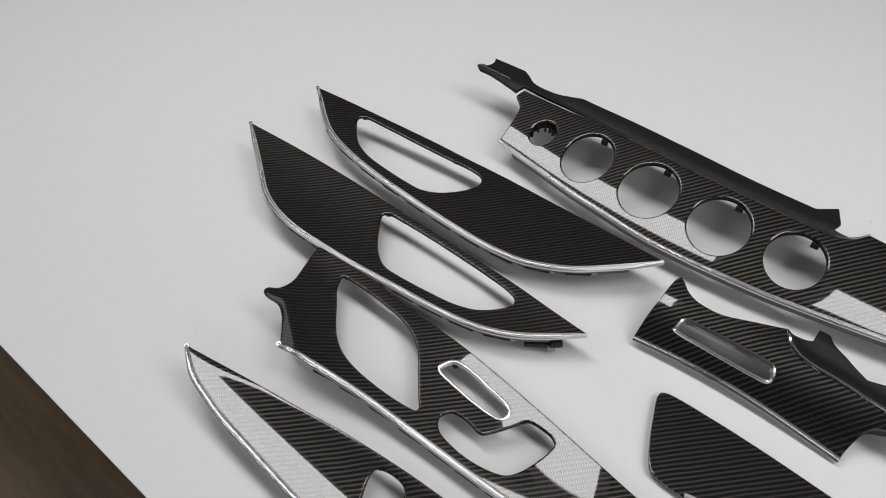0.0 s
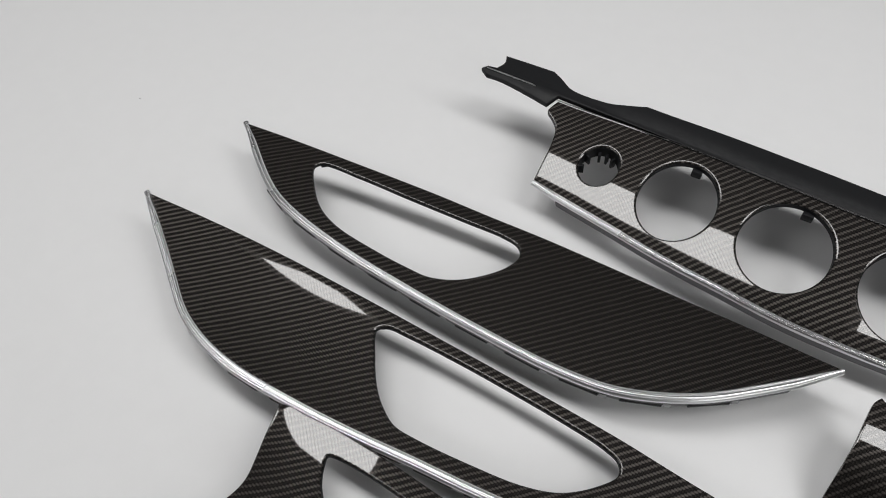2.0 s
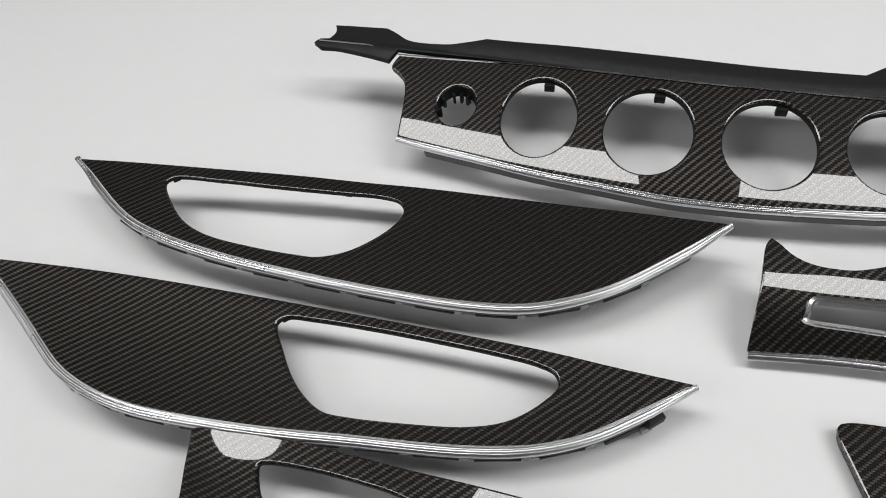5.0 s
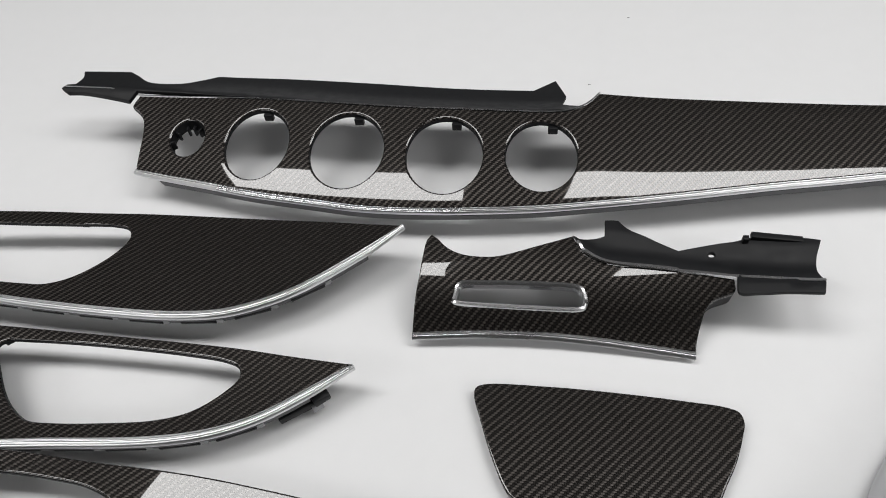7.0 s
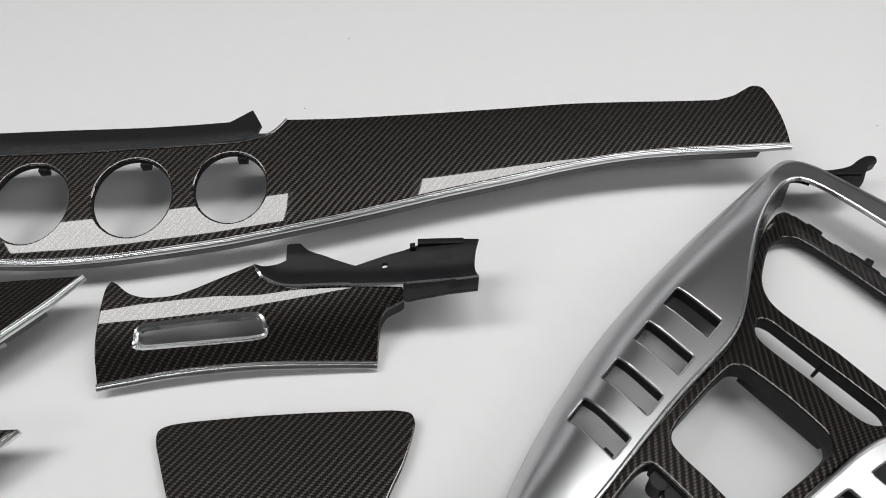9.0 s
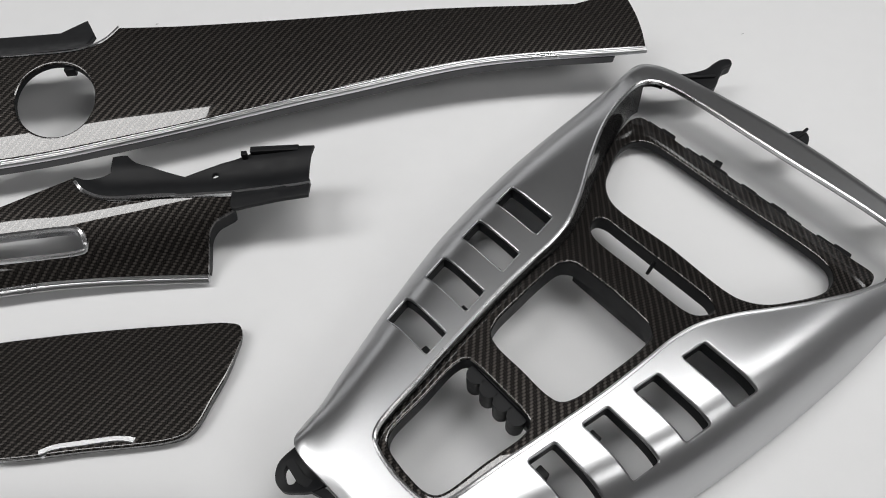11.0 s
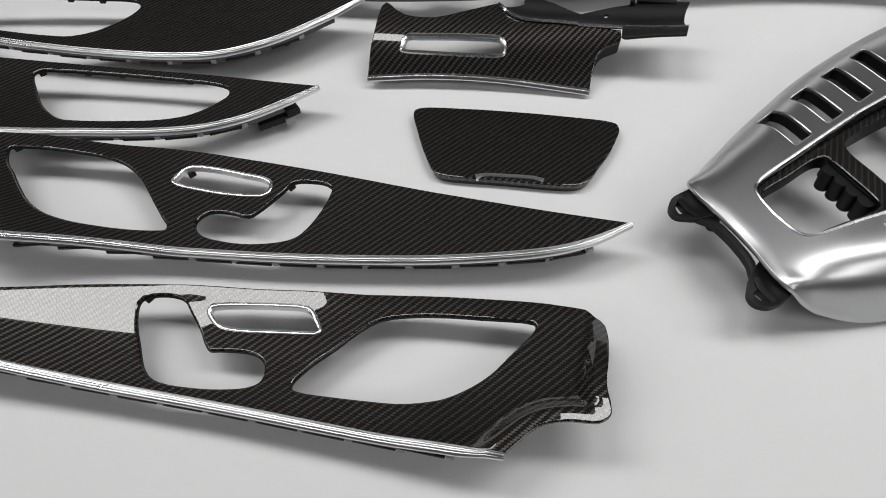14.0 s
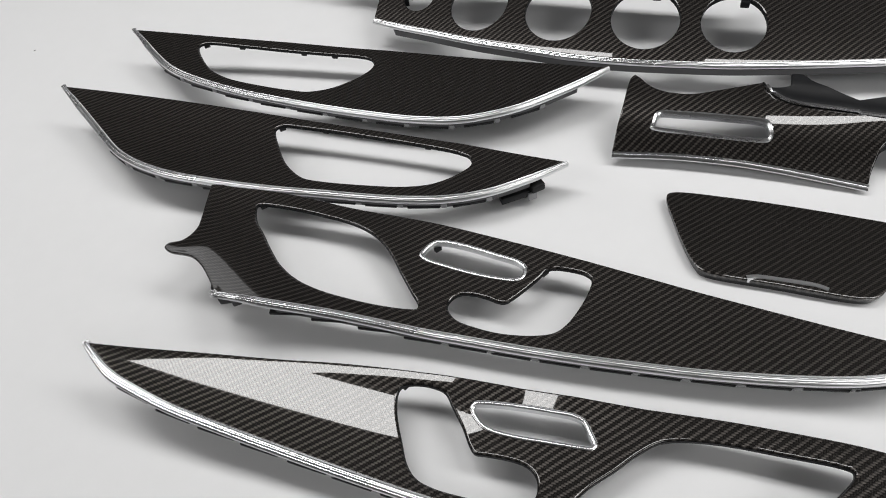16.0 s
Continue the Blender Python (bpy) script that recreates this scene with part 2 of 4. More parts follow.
def sheet(outer, holes, height, step=0.006, thick=0.0025, soft=0.0012, rings=(), reach=0.004):
    """A curved panel of some thickness over a plan outline, with openings and softened edges."""
    loops = [outer if area(outer) > 0 else outer[::-1]] + [h[::-1] if area(h) > 0 else h for h in holes]
    pts, edges, spans = [], [], []
    for loop in loops:
        k = len(pts)
        pts += [tuple(q[:2]) for q in loop]
        n = len(loop)
        edges += [(k + s, k + (s + 1) % n) for s in range(n)]
        spans.append((k, n))
    rim = len(pts)
    body = np.array([q[:2] for q in loops[0]])
    extra = [offset(loop, soft) for loop in loops] + [offset(loops[0], r) for r in rings]
    lo, hi = body.min(0), body.max(0)
    gx, gy = np.meshgrid(np.arange(lo[0], hi[0], step), np.arange(lo[1], hi[1], step * 0.87))
    gx = gx + (np.arange(gx.shape[0]) % 2)[:, None] * step * 0.5
    cand = np.stack([gx.ravel(), gy.ravel()], 1)
    clear = (rings[-1] if rings else soft) + step * 0.45
    ok = inside(cand, loops[0]) & (near(cand, loops[0]) > clear)
    for h in loops[1:]:
        ok &= ~inside(cand, h) & (near(cand, h) > soft + step * 0.4)
    inner = [cand[ok]]
    for k, e in enumerate(extra):
        r = soft if k < len(loops) else rings[k - len(loops)]
        good = inside(e, loops[0]) & (near(e, loops[0]) > r * 0.85 if k == 0 or k >= len(loops) else near(e, loops[0]) > soft * 0.6)
        for n, h in enumerate(loops[1:]):
            good &= ~inside(e, h) & (near(e, h) > soft * 0.6)
        inner.append(e[good])
    pts += [tuple(q) for q in np.concatenate(inner)]
    from mathutils import geometry
    v2, _, faces, origin, _, _ = geometry.delaunay_2d_cdt([Vector(q) for q in pts], edges, [], 1, 1e-6)
    v2 = np.array([tuple(v) for v in v2])
    where = {o: k for k, os in enumerate(origin) for o in os}
    tri = [f for f in faces]
    mid = np.array([v2[list(f)].mean(0) for f in tri])
    keep = inside(mid, loops[0])
    for h in loops[1:]:
        keep &= ~inside(mid, h)
    z = np.array([height(x, y) for x, y in v2])
    edge = {where[k] for k in range(rim)}
    bm = bmesh.new()
    layer = bm.verts.layers.float_vector.new("smooth_up")
    top = [bm.verts.new((x, y, zz - (soft * 0.8 if k in edge else 0))) for k, ((x, y), zz) in enumerate(zip(v2, z))]
    low = [bm.verts.new((x, y, zz - thick)) for (x, y), zz in zip(v2, z)]
    for f, k in zip(tri, keep):
        if k:
            bm.faces.new([top[i] for i in f])
            bm.faces.new([low[i] for i in reversed(f)])
    for k, n in spans:
        for s in range(n):
            a, b = where[k + s], where[k + (s + 1) % n]
            if a != b:
                try:
                    bm.faces.new([top[b], top[a], low[a], low[b]])
                except ValueError:
                    pass
    for k, v in enumerate(top):
        if k not in edge:
            x, y = v2[k]
            gx = (height(x + reach, y) - height(x - reach, y)) / (2 * reach)
            gy = (height(x, y + reach) - height(x, y - reach)) / (2 * reach)
            v[layer] = Vector((-gx, -gy, 1)).normalized()
    bmesh.ops.delete(bm, geom=[v for v in bm.verts if not v.link_faces], context="VERTS")
    bmesh.ops.recalc_face_normals(bm, faces=bm.faces)
    return bm


def sweep(path, profile, closed=False, side=1.0, width=None):
    """A profile (outward, up) drawn along a line in space; outward is to the right of the line for side 1."""
    p = np.array(path, float)
    if closed:
        t = np.roll(p, -1, 0) - np.roll(p, 1, 0)
    else:
        t = np.gradient(p, axis=0)
    t = t[:, :2] / (np.linalg.norm(t[:, :2], axis=1)[:, None] + 1e-12)
    out = np.stack([t[:, 1], -t[:, 0]], 1) * side
    bm = bmesh.new()
    rows = []
    for k, (q, n) in enumerate(zip(p, out)):
        w = 1.0 if width is None else width(k / max(1, len(p) - 1))
        rows.append([bm.verts.new((q[0] + n[0] * o * w, q[1] + n[1] * o * w, q[2] + u)) for o, u in profile])
    m = len(profile)
    for k in range(len(rows) if closed else len(rows) - 1):
        a, b = rows[k], rows[(k + 1) % len(rows)]
        for s in range(m):
            bm.faces.new([a[s], a[(s + 1) % m], b[(s + 1) % m], b[s]])
    if not closed:
        bm.faces.new(rows[0][::-1])
        bm.faces.new(rows[-1])
    bmesh.ops.recalc_face_normals(bm, faces=bm.faces)
    return bm


def lift(line, height, up=0.0):
    return [(q[0], q[1], height(q[0], q[1]) + up) for q in line]


def block(x, y, z, sx, sy, sz, turn=0.0, bevel=0.0006):
    """A block with softened edges round its middle."""
    bm = bmesh.new()
    bmesh.ops.create_cube(bm, size=1.0)
    bmesh.ops.scale(bm, vec=(sx, sy, sz), verts=bm.verts)
    if bevel:
        bmesh.ops.bevel(bm, geom=bm.edges[:], offset=min(bevel, 0.3 * min(sx, sy, sz)), segments=2, profile=0.5, affect="EDGES")
    bmesh.ops.transform(bm, matrix=pose(x, y, z, 0, 0, turn), verts=bm.verts)
    return bm


def rod(a, b, r1, r2, sides=12):
    """A tapered round bar from a to b."""
    a, b = Vector(a), Vector(b)
    bm = bmesh.new()
    bmesh.ops.create_cone(bm, cap_ends=True, segments=sides, radius1=r1, radius2=r2, depth=(b - a).length)
    turn = (b - a).to_track_quat("Z", "Y").to_matrix().to_4x4()
    bmesh.ops.transform(bm, matrix=Matrix.Translation((a + b) / 2) @ turn, verts=bm.verts)
    return bm


RIBBED = [(-0.0006, 0.0002), (0.0000, 0.0008), (0.0005, 0.0010), (0.0009, 0.0008), (0.0011, 0.0000), (0.0014, 0.0000), (0.0016, 0.0006), (0.0023, 0.0009), (0.0030, 0.0008), (0.0036, 0.0004), (0.0038, -0.0001),
          (0.0040, -0.0001), (0.0042, 0.0001), (0.0048, -0.0002), (0.0053, -0.0009), (0.0055, -0.0022), (0.0052, -0.0036), (0.0020, -0.0044), (-0.0006, -0.0026)]
SLIM = [(-0.0006, 0.0003), (0.0004, 0.0009), (0.0014, 0.0008), (0.0020, 0.0000), (0.0028, 0.0002), (0.0040, -0.0006), (0.0046, -0.0020), (0.0042, -0.0034), (-0.0006, -0.0026)]


def narrow_ends(first, last, reach=0.06):
    def w(t):
        return min(1.0, first + (1 - first) * t / reach, last + (1 - last) * (1 - t) / reach)
    return w


def bezel(loop, height, parent, width=0.0019, up=0.0006, label="satin chrome slot frame"):
    """A raised metal frame round a slot, with its inner wall."""
    lp = loop if area(loop) < 0 else loop[::-1]
    path = lift(lp, height)
    prof = [(-0.0008, 0.0002), (-0.0002, up), (width * 0.55, up * 1.1), (width, 0.0001), (width * 1.05, -0.0045), (width * 0.7, -0.0045), (-0.0008, -0.002)]
    return part("slot_frame", sweep(path, prof, closed=True), CHROME, parent, label)


def lip(loop, height, parent, depth=0.008, mat=None, name="opening_rim", start=0.0014):
    """The turned-down wall inside an opening."""
    lp = loop if area(loop) < 0 else loop[::-1]
    prof = [(-0.0005, -start - 0.0003), (0.0004, -start), (0.0006, -depth), (-0.0008, -depth)]
    return part(name, sweep(lift(lp, height), prof, closed=True), mat or BLACK, parent)


def clips(line, height, parent, count, start=0.06, stop=0.94, drop=0.0078, long=0.027, out=0.0034, side=1.0):
    """Dark fixing clips hung below a trim edge."""
    p = np.array(line)[:, :2]
    for k in range(count):
        s = start + (stop - start) * k / max(1, count - 1)
        i = min(len(p) - 2, max(1, int(s * (len(p) - 1))))
        t = p[i + 1] - p[i - 1]
        t /= np.linalg.norm(t)
        n = np.array([t[1], -t[0]]) * side
        q = p[i] + n * out
        turn = math.degrees(math.atan2(t[1], t[0]))
        zz = height(*p[i]) - drop
        clip = part("clip", block(q[0], q[1], zz, long, 0.0035, 0.0026, turn, 0.0005), BLACK, parent)
        e = q + t * (0.5 * long + 0.003)
        part("clip_bridge", block(e[0], e[1], zz + 0.0010, 0.0048, 0.0030, 0.0040, turn, 0.0004), PALE, clip, "pale bridge between clips")


def rim_clips(places, height, parent):
    """Small dark catches below the edge of an opening."""
    for x, y, turn in places:
        part("rim_clip", block(x, y + 0.0060, height(x, y) - 0.0064, 0.0058, 0.0034, 0.0050, turn, 0.0006), BLACK, parent)


def strip_end(at, height, parent):
    """The rounded end of a chrome strip, with its small dark hole."""
    x, y = at[0], at[1]
    z = height(x, y)
    end = part("strip_end", rod((x - 0.0006, y - 0.0004, z - 0.0030), (x - 0.0006, y - 0.0004, z + 0.0001), 0.0026, 0.0023, 20), CHROME, parent, "rounded chrome strip end")
    part("end_hole", rod((x - 0.0006, y - 0.0004, z - 0.0002), (x - 0.0006, y - 0.0004, z + 0.0003), 0.0008, 0.0008, 10), GREY, end)


def bosses(places, height, parent):
    for x, y in places:
        part("mounting_boss", rod((x, y, 0.0002), (x, y, height(x, y) - 0.0026), 0.0045, 0.0035), BLACK, parent)


# ---- room and table ----
def slab(name, lo, hi, mat, label=""):
    bm = bmesh.new()
    bmesh.ops.create_cube(bm, size=1.0)
    lo, hi = Vector(lo), Vector(hi)
    bmesh.ops.scale(bm, vec=hi - lo, verts=bm.verts)
    bmesh.ops.translate(bm, vec=(lo + hi) / 2, verts=bm.verts)
    ob = part(name, bm, mat, None)
    return tagged(ob, label, name.split("_")[0], kind="structure")


slab("floor", (-2.6, -2.2, -0.78), (2.6, 3.0, -0.74), WOOD, "brown wood-grain floor under the white table")
for side, lo, hi in (("west", (-2.7, -2.2), (-2.6, 3.0)), ("east", (2.6, -2.2), (2.7, 3.0)), ("south", (-2.7, -2.3), (2.7, -2.2))):
    slab("wall_" + side, (*lo, -0.74), (*hi, 1.85), WALL, "plain grey painted wall")
w0, w1, sill, head, watts = WINDOW
for lo, hi in (((-2.7, -0.74), (w0, 1.85)), ((w1, -0.74), (2.7, 1.85)), ((w0, -0.74), (w1, sill)), ((w0, head), (w1, 1.85))):
    slab("wall_north", (lo[0], 3.0, lo[1]), (hi[0], 3.1, hi[1]), WALL, "plain grey painted wall round a wide window")
window = tagged(new("window_1"), "wide frosted window in the plain grey wall", "window", kind="structure")
window.location = ((w0 + w1) / 2, 3.05, (sill + head) / 2)
SHIFT[window] = Vector(window.location)
for x, z, sx, sz in ((0, sill + 0.025, w1 - w0, 0.05), (0, head - 0.025, w1 - w0, 0.05), (w0 + 0.025, (sill + head) / 2, 0.05, head - sill - 0.1), (0, (sill + head) / 2, 0.05, head - sill - 0.1), (w1 - 0.025, (sill + head) / 2, 0.05, head - sill - 0.1)):
    part("window_frame", block(x, 3.05, z, sx, 0.06, sz, 0, 0.003), WHITE, window)
day = bpy.data.lights.new("daylight", "AREA")
day.shape, day.size, day.size_y, day.energy, day.color = "RECTANGLE", w1 - w0 - 0.1, head - sill - 0.1, watts, (1.0, 0.997, 1.0)
new("daylight", day).matrix_world = pose((w0 + w1) / 2, 3.085, (sill + head) / 2, -90, 0, 0)
slab("ceiling", (-2.6, -2.2, 1.85), (2.6, 3.0, 1.9), DIM, "plain grey ceiling with long light panels")

table = thing("table", (0, 0.65, -0.74), "wide white laminate table on dark legs", "table")
TOP_W, TOP_E, TOP_N = -1.35, 1.40, 1.45
part("tabletop", block((TOP_W + TOP_E) / 2, TOP_N / 2, -0.0025, TOP_E - TOP_W, TOP_N, 0.005, 0, 0.0008), WHITE, table, "smooth matt white top")
part("table_frame", block((TOP_W + TOP_E) / 2, TOP_N / 2, -0.055, TOP_E - TOP_W - 0.024, TOP_N - 0.024, 0.10, 0, 0.002), APRON, table, "dark brown wooden frame")
for x in (TOP_W + 0.08, TOP_E - 0.08):
    for y in (0.08, TOP_N - 0.08):
        part("leg", block(x, y, -0.4075, 0.06, 0.06, 0.665, 0, 0.003), DARK, table)

# the panels over the table: a reflected pair and four added for fill
for x, y, w, h, watts in LAMPS:
    lamp = bpy.data.lights.new("light_panel", "AREA")
    lamp.shape, lamp.size, lamp.size_y, lamp.energy, lamp.color = "RECTANGLE", w, h, watts, (1.0, 0.992, 0.982)
    panel = thing("ceiling_and_fill_light", (x, y, 1.85), "rectangular white light panel out of view, added as fill beyond the middle pair", "lamp", "ceiling light panels")
    part("housing", block(x, y, LAMP_Z + 0.085, w + 0.05, h + 0.05, 0.13, 0, 0.004), WHITE, panel)
    lamp_ob = new("light_panel", lamp)
    lamp_ob.location = (0, 0, LAMP_Z - 1.85)
    lamp_ob.parent = panel


# ---- rear door trim with the opening at its thin end ----
def height_far(x, y):
    return 0.032 + 0.20 * (x + 0.30) ** 2


def height_near(x, y):
    keen = 0.88 + 0.30 * math.exp(-((x + 0.425) / 0.065) ** 2)
    return 0.0292 + 0.14 * (x + 0.20) ** 2 + 1.5 * keen * (y - 0.333) ** 2 - 26.0 * max(0.0, y - 0.3700) ** 2


def rear_trim(name, at, label, back, front, hole, height, posts, clip_count, catches):
    t = thing(name, at, label, "car trim", "carbon door trims")
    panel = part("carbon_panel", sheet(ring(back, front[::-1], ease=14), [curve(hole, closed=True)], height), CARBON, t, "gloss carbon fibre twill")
    line = eased(curve(front))
    part("chrome_strip", sweep(lift(line, height), RIBBED, width=narrow_ends(0.55, 0.5)), CHROME, t, "ribbed satin chrome edging")
    wall = [(-0.001, -0.003), (0.0052, -0.0036), (0.0046, -0.0084), (0.0005, -0.0084)]
    part("backing", sweep(lift(line, height)[18:-14], wall), GREY, t, "grey plastic backing edge")
    lip(curve(hole, closed=True), height, panel, 0.0034, BLACK)
    strip_end(line[0], height, t)
    clips(line, height, t, clip_count, 0.16, 0.84)
    rim_clips(catches, height, panel)
    bosses(posts, height, t)
    return t


rear_trim(
    "door_trim", (-0.33, 0.44, 0.0), "gloss carbon fibre rear door trim with chrome lower edge and handle opening",
    [(-0.580, 0.467), (-0.538, 0.473), (-0.490, 0.478), (-0.443, 0.482), (-0.395, 0.485), (-0.348, 0.486), (-0.306, 0.487), (-0.257, 0.486), (-0.192, 0.483), (-0.151, 0.481), (-0.090, 0.476)],
    [(-0.580, 0.467), (-0.567, 0.459), (-0.544, 0.442), (-0.525, 0.429), (-0.508, 0.420), (-0.480, 0.412), (-0.430, 0.404), (-0.383, 0.400), (-0.339, 0.397), (-0.296, 0.395), (-0.255, 0.394), (-0.216, 0.397), (-0.198, 0.402), (-0.163, 0.418), (-0.128, 0.444), (-0.090, 0.476)],
    [(-0.502, 0.459), (-0.497, 0.465), (-0.461, 0.469), (-0.414, 0.471), (-0.367, 0.473), (-0.330, 0.474), (-0.317, 0.471), (-0.312, 0.463), (-0.317, 0.448), (-0.340, 0.424), (-0.362, 0.414), (-0.380, 0.413), (-0.412, 0.414), (-0.450, 0.418), (-0.471, 0.426), (-0.488, 0.440)],
    height_far, [(-0.27, 0.455), (-0.25, 0.43), (-0.17, 0.455)], 10, [(-0.500, 0.4625, 40), (-0.462, 0.4680, 4), (-0.394, 0.4710, 2), (-0.3605, 0.4720, 1)])
trim_near = rear_trim(
    "door_trim", (-0.34, 0.33, 0.0), "gloss carbon fibre rear door trim, solid end raised, chrome lower edge",
    [(-0.594, 0.3645), (-0.546, 0.369), (-0.502, 0.372), (-0.458, 0.3735), (-0.415, 0.374), (-0.372, 0.374), (-0.330, 0.3735), (-0.289, 0.3725), (-0.230, 0.3705), (-0.192, 0.3685), (-0.156, 0.365), (-0.109, 0.361)],
    [(-0.594, 0.3645), (-0.566, 0.347), (-0.542, 0.331), (-0.517, 0.314), (-0.497, 0.301), (-0.474, 0.292), (-0.451, 0.287), (-0.430, 0.285), (-0.372, 0.287), (-0.336, 0.290), (-0.300, 0.294), (-0.265, 0.297), (-0.231, 0.301), (-0.198, 0.308), (-0.167, 0.321), (-0.136, 0.342), (-0.109, 0.361)],
    [(-0.371, 0.358), (-0.365, 0.363), (-0.347, 0.3645), (-0.307, 0.365), (-0.267, 0.364), (-0.228, 0.362), (-0.200, 0.359), (-0.189, 0.355), (-0.186, 0.348), (-0.194, 0.336), (-0.212, 0.321), (-0.234, 0.313), (-0.269, 0.308), (-0.305, 0.305), (-0.322, 0.3055), (-0.335, 0.312), (-0.347, 0.322), (-0.361, 0.340)],
    height_near, [(-0.42, 0.350), (-0.45, 0.32), (-0.50, 0.345)], 11, [(-0.3690, 0.3595, 40), (-0.3276, 0.3640, 1), (-0.2949, 0.3640, 0), (-0.23, 0.3610, -3)])
part("mounting_foot", block(-0.147, 0.334, 0.013, 0.026, 0.008, 0.007, 34, 0.001), BLACK, trim_near)
part("mounting_foot", block(-0.131, 0.3425, 0.0185, 0.012, 0.010, 0.007, 40, 0.0012), BLACK, trim_near)
part("clear_tab", block(-0.1335, 0.3385, 0.0105, 0.008, 0.004, 0.008, 38, 0.0008), PALE, trim_near, "pale translucent fixing tab")


# ---- front door trims ----
def edge_line(points, free):
    """A smooth edge closed by the corners that lie past it."""
    return [tuple(q) for q in curve(points, 0.002)] + free


def flare(u, y, y0, near_gain, far_gain, reach):
    return u * (far_gain + near_gain * math.exp(-(y - y0) / reach))


MID_EDGE = [(-0.321, 0.165), (-0.329, 0.173), (-0.340, 0.183), (-0.350, 0.191), (-0.362, 0.197), (-0.378, 0.196), (-0.385, 0.200), (-0.386, 0.206), (-0.380, 0.212), (-0.378, 0.230), (-0.393, 0.279)]
MID_EDGE = edge_line(MID_EDGE, [(-0.43, 0.279), (-0.43, 0.165)])
MID_X = (-0.37, -0.27, -0.17, -0.07, 0.08)


def height_mid(x, y):
    base = 0.027 + 0.05 * ramp(x) + flare(ramp(-0.18 - x), y, 0.159, 0.23, 0.04, 0.043)
    lift_back = run(x, MID_X, (0.17, -0.027, 0.147, 0.128, 0.037)) * ramp(y - run(x, MID_X, (0.262, 0.2355, 0.2418, 0.2303, 0.232)), run(x, (-0.36, -0.27), (0.010, 0.03)))
    edge = float(near(np.array([(x, y)]), MID_EDGE)[0]) if x < -0.30 else 1.0
    base += 6.0 * max(0.0, 0.020 - edge) ** 2
    return base + lift_back + run(x, (-0.36, -0.27, -0.15, 0.08), (-0.055, -0.012, -0.032, 0.001)) * (y - 0.22)


FRONT_EDGE = [(0.131, 0.15), (0.130, 0.137), (0.129, 0.120), (0.127, 0.101), (0.129, 0.082), (0.123, 0.077), (0.105, 0.076), (0.092, 0.073), (0.084, 0.068), (0.070, 0.054)]
FRONT_EDGE = edge_line(FRONT_EDGE, [(0.17, 0.03), (0.17, 0.15)])
def height_front(x, y):
    """Hollow across its width, rolled over at the back edge, with a flat lip round the flared end."""
    hollow = run(x, (-0.07, -0.03), (1.0, 0.1))
    back = run(x, (-0.391, -0.303, -0.228, -0.152, -0.048, 0.012, 0.13), (0.112, 0.131, 0.145, 0.1535, 0.159, 0.162, 0.158))
    roll, keen = run(x, (-0.30, -0.10), (0.004, 0.009)), run(x, (-0.30, -0.10), (28.0, 4.0))
    up, fall = max(0.0, y - run(x, (-0.155, -0.105), (0.105, 0.131))), max(0.0, 0.105 - y)
    dip = run(x, (-0.38, -0.31, -0.25, -0.17, 0.0), (0.102, 0.097, 0.089, 0.083, 0.070))
    base = run(x, (-0.37, -0.32, -0.26, -0.18, -0.11), (-0.038, -0.028, -0.018, -0.008, 0.0))
    h = 0.0255 + base * (y - 0.105) + hollow * run(x, (-0.155, -0.105), (2.75, 4.3)) * up**2 + run(x, (-0.20, -0.12, 0.02, 0.06), (0.010, 0.055, 0.055, 0.0)) * fall + 1.3 * fall**2 + 4.0 * max(0.0, dip - y) ** 2
    h += 0.42 * max(0, -0.1 - x) ** 2 - keen * max(0.0, y - back + roll) ** 2 + flare(ramp(x), y, 0.048, 0.21, 0.05, 0.03)
    edge = float(near(np.array([(x, y)]), FRONT_EDGE)[0]) if x > 0.05 else 1.0
    w = min(1.0, max(0.0, (0.017 - edge) / 0.009))
    w = w * w * (3 - 2 * w)
    lip_z = 0.0420 + 0.06 * (y - 0.054) - 6.0 * max(0.0, y - 0.090) ** 2 + 5.0 * max(0.0, y - 0.125) ** 2
    return h * (1 - w) + lip_z * w


def front_trim(name, at, label, outer, front, holes, slot, height, posts, clip_count, catches, side=1.0):
    t = thing(name, at, label, "car trim", "carbon door trims")
    cut = [curve(q, 0.002, closed=True) for q in holes]
    slot_loop = curve(slot, 0.002, closed=True)
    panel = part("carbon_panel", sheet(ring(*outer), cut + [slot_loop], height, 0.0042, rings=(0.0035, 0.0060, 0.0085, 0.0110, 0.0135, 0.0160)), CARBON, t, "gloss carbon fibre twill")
    line = eased(curve(front))
    part("chrome_strip", sweep(lift(line, height), RIBBED, width=narrow_ends(0.6, 0.6), side=side), CHROME, t, "ribbed satin chrome edging")
    wall = [(-0.001, -0.003), (0.0050, -0.0036), (0.0044, -0.0084), (0.0000, -0.0084)]
    part("backing", sweep(lift(line, height)[16:-16], wall, side=side), GREY, t, "grey plastic backing edge")
    for q in cut:
        lip(q, height, panel, 0.0034, BLACK)
    bezel(slot_loop, height, panel)
    strip_end(line[0], height, t)
    clips(line, height, t, clip_count, 0.1, 0.9, side=side)
    rim_clips(catches, height, panel)
    bosses(posts, height, t)
    return t


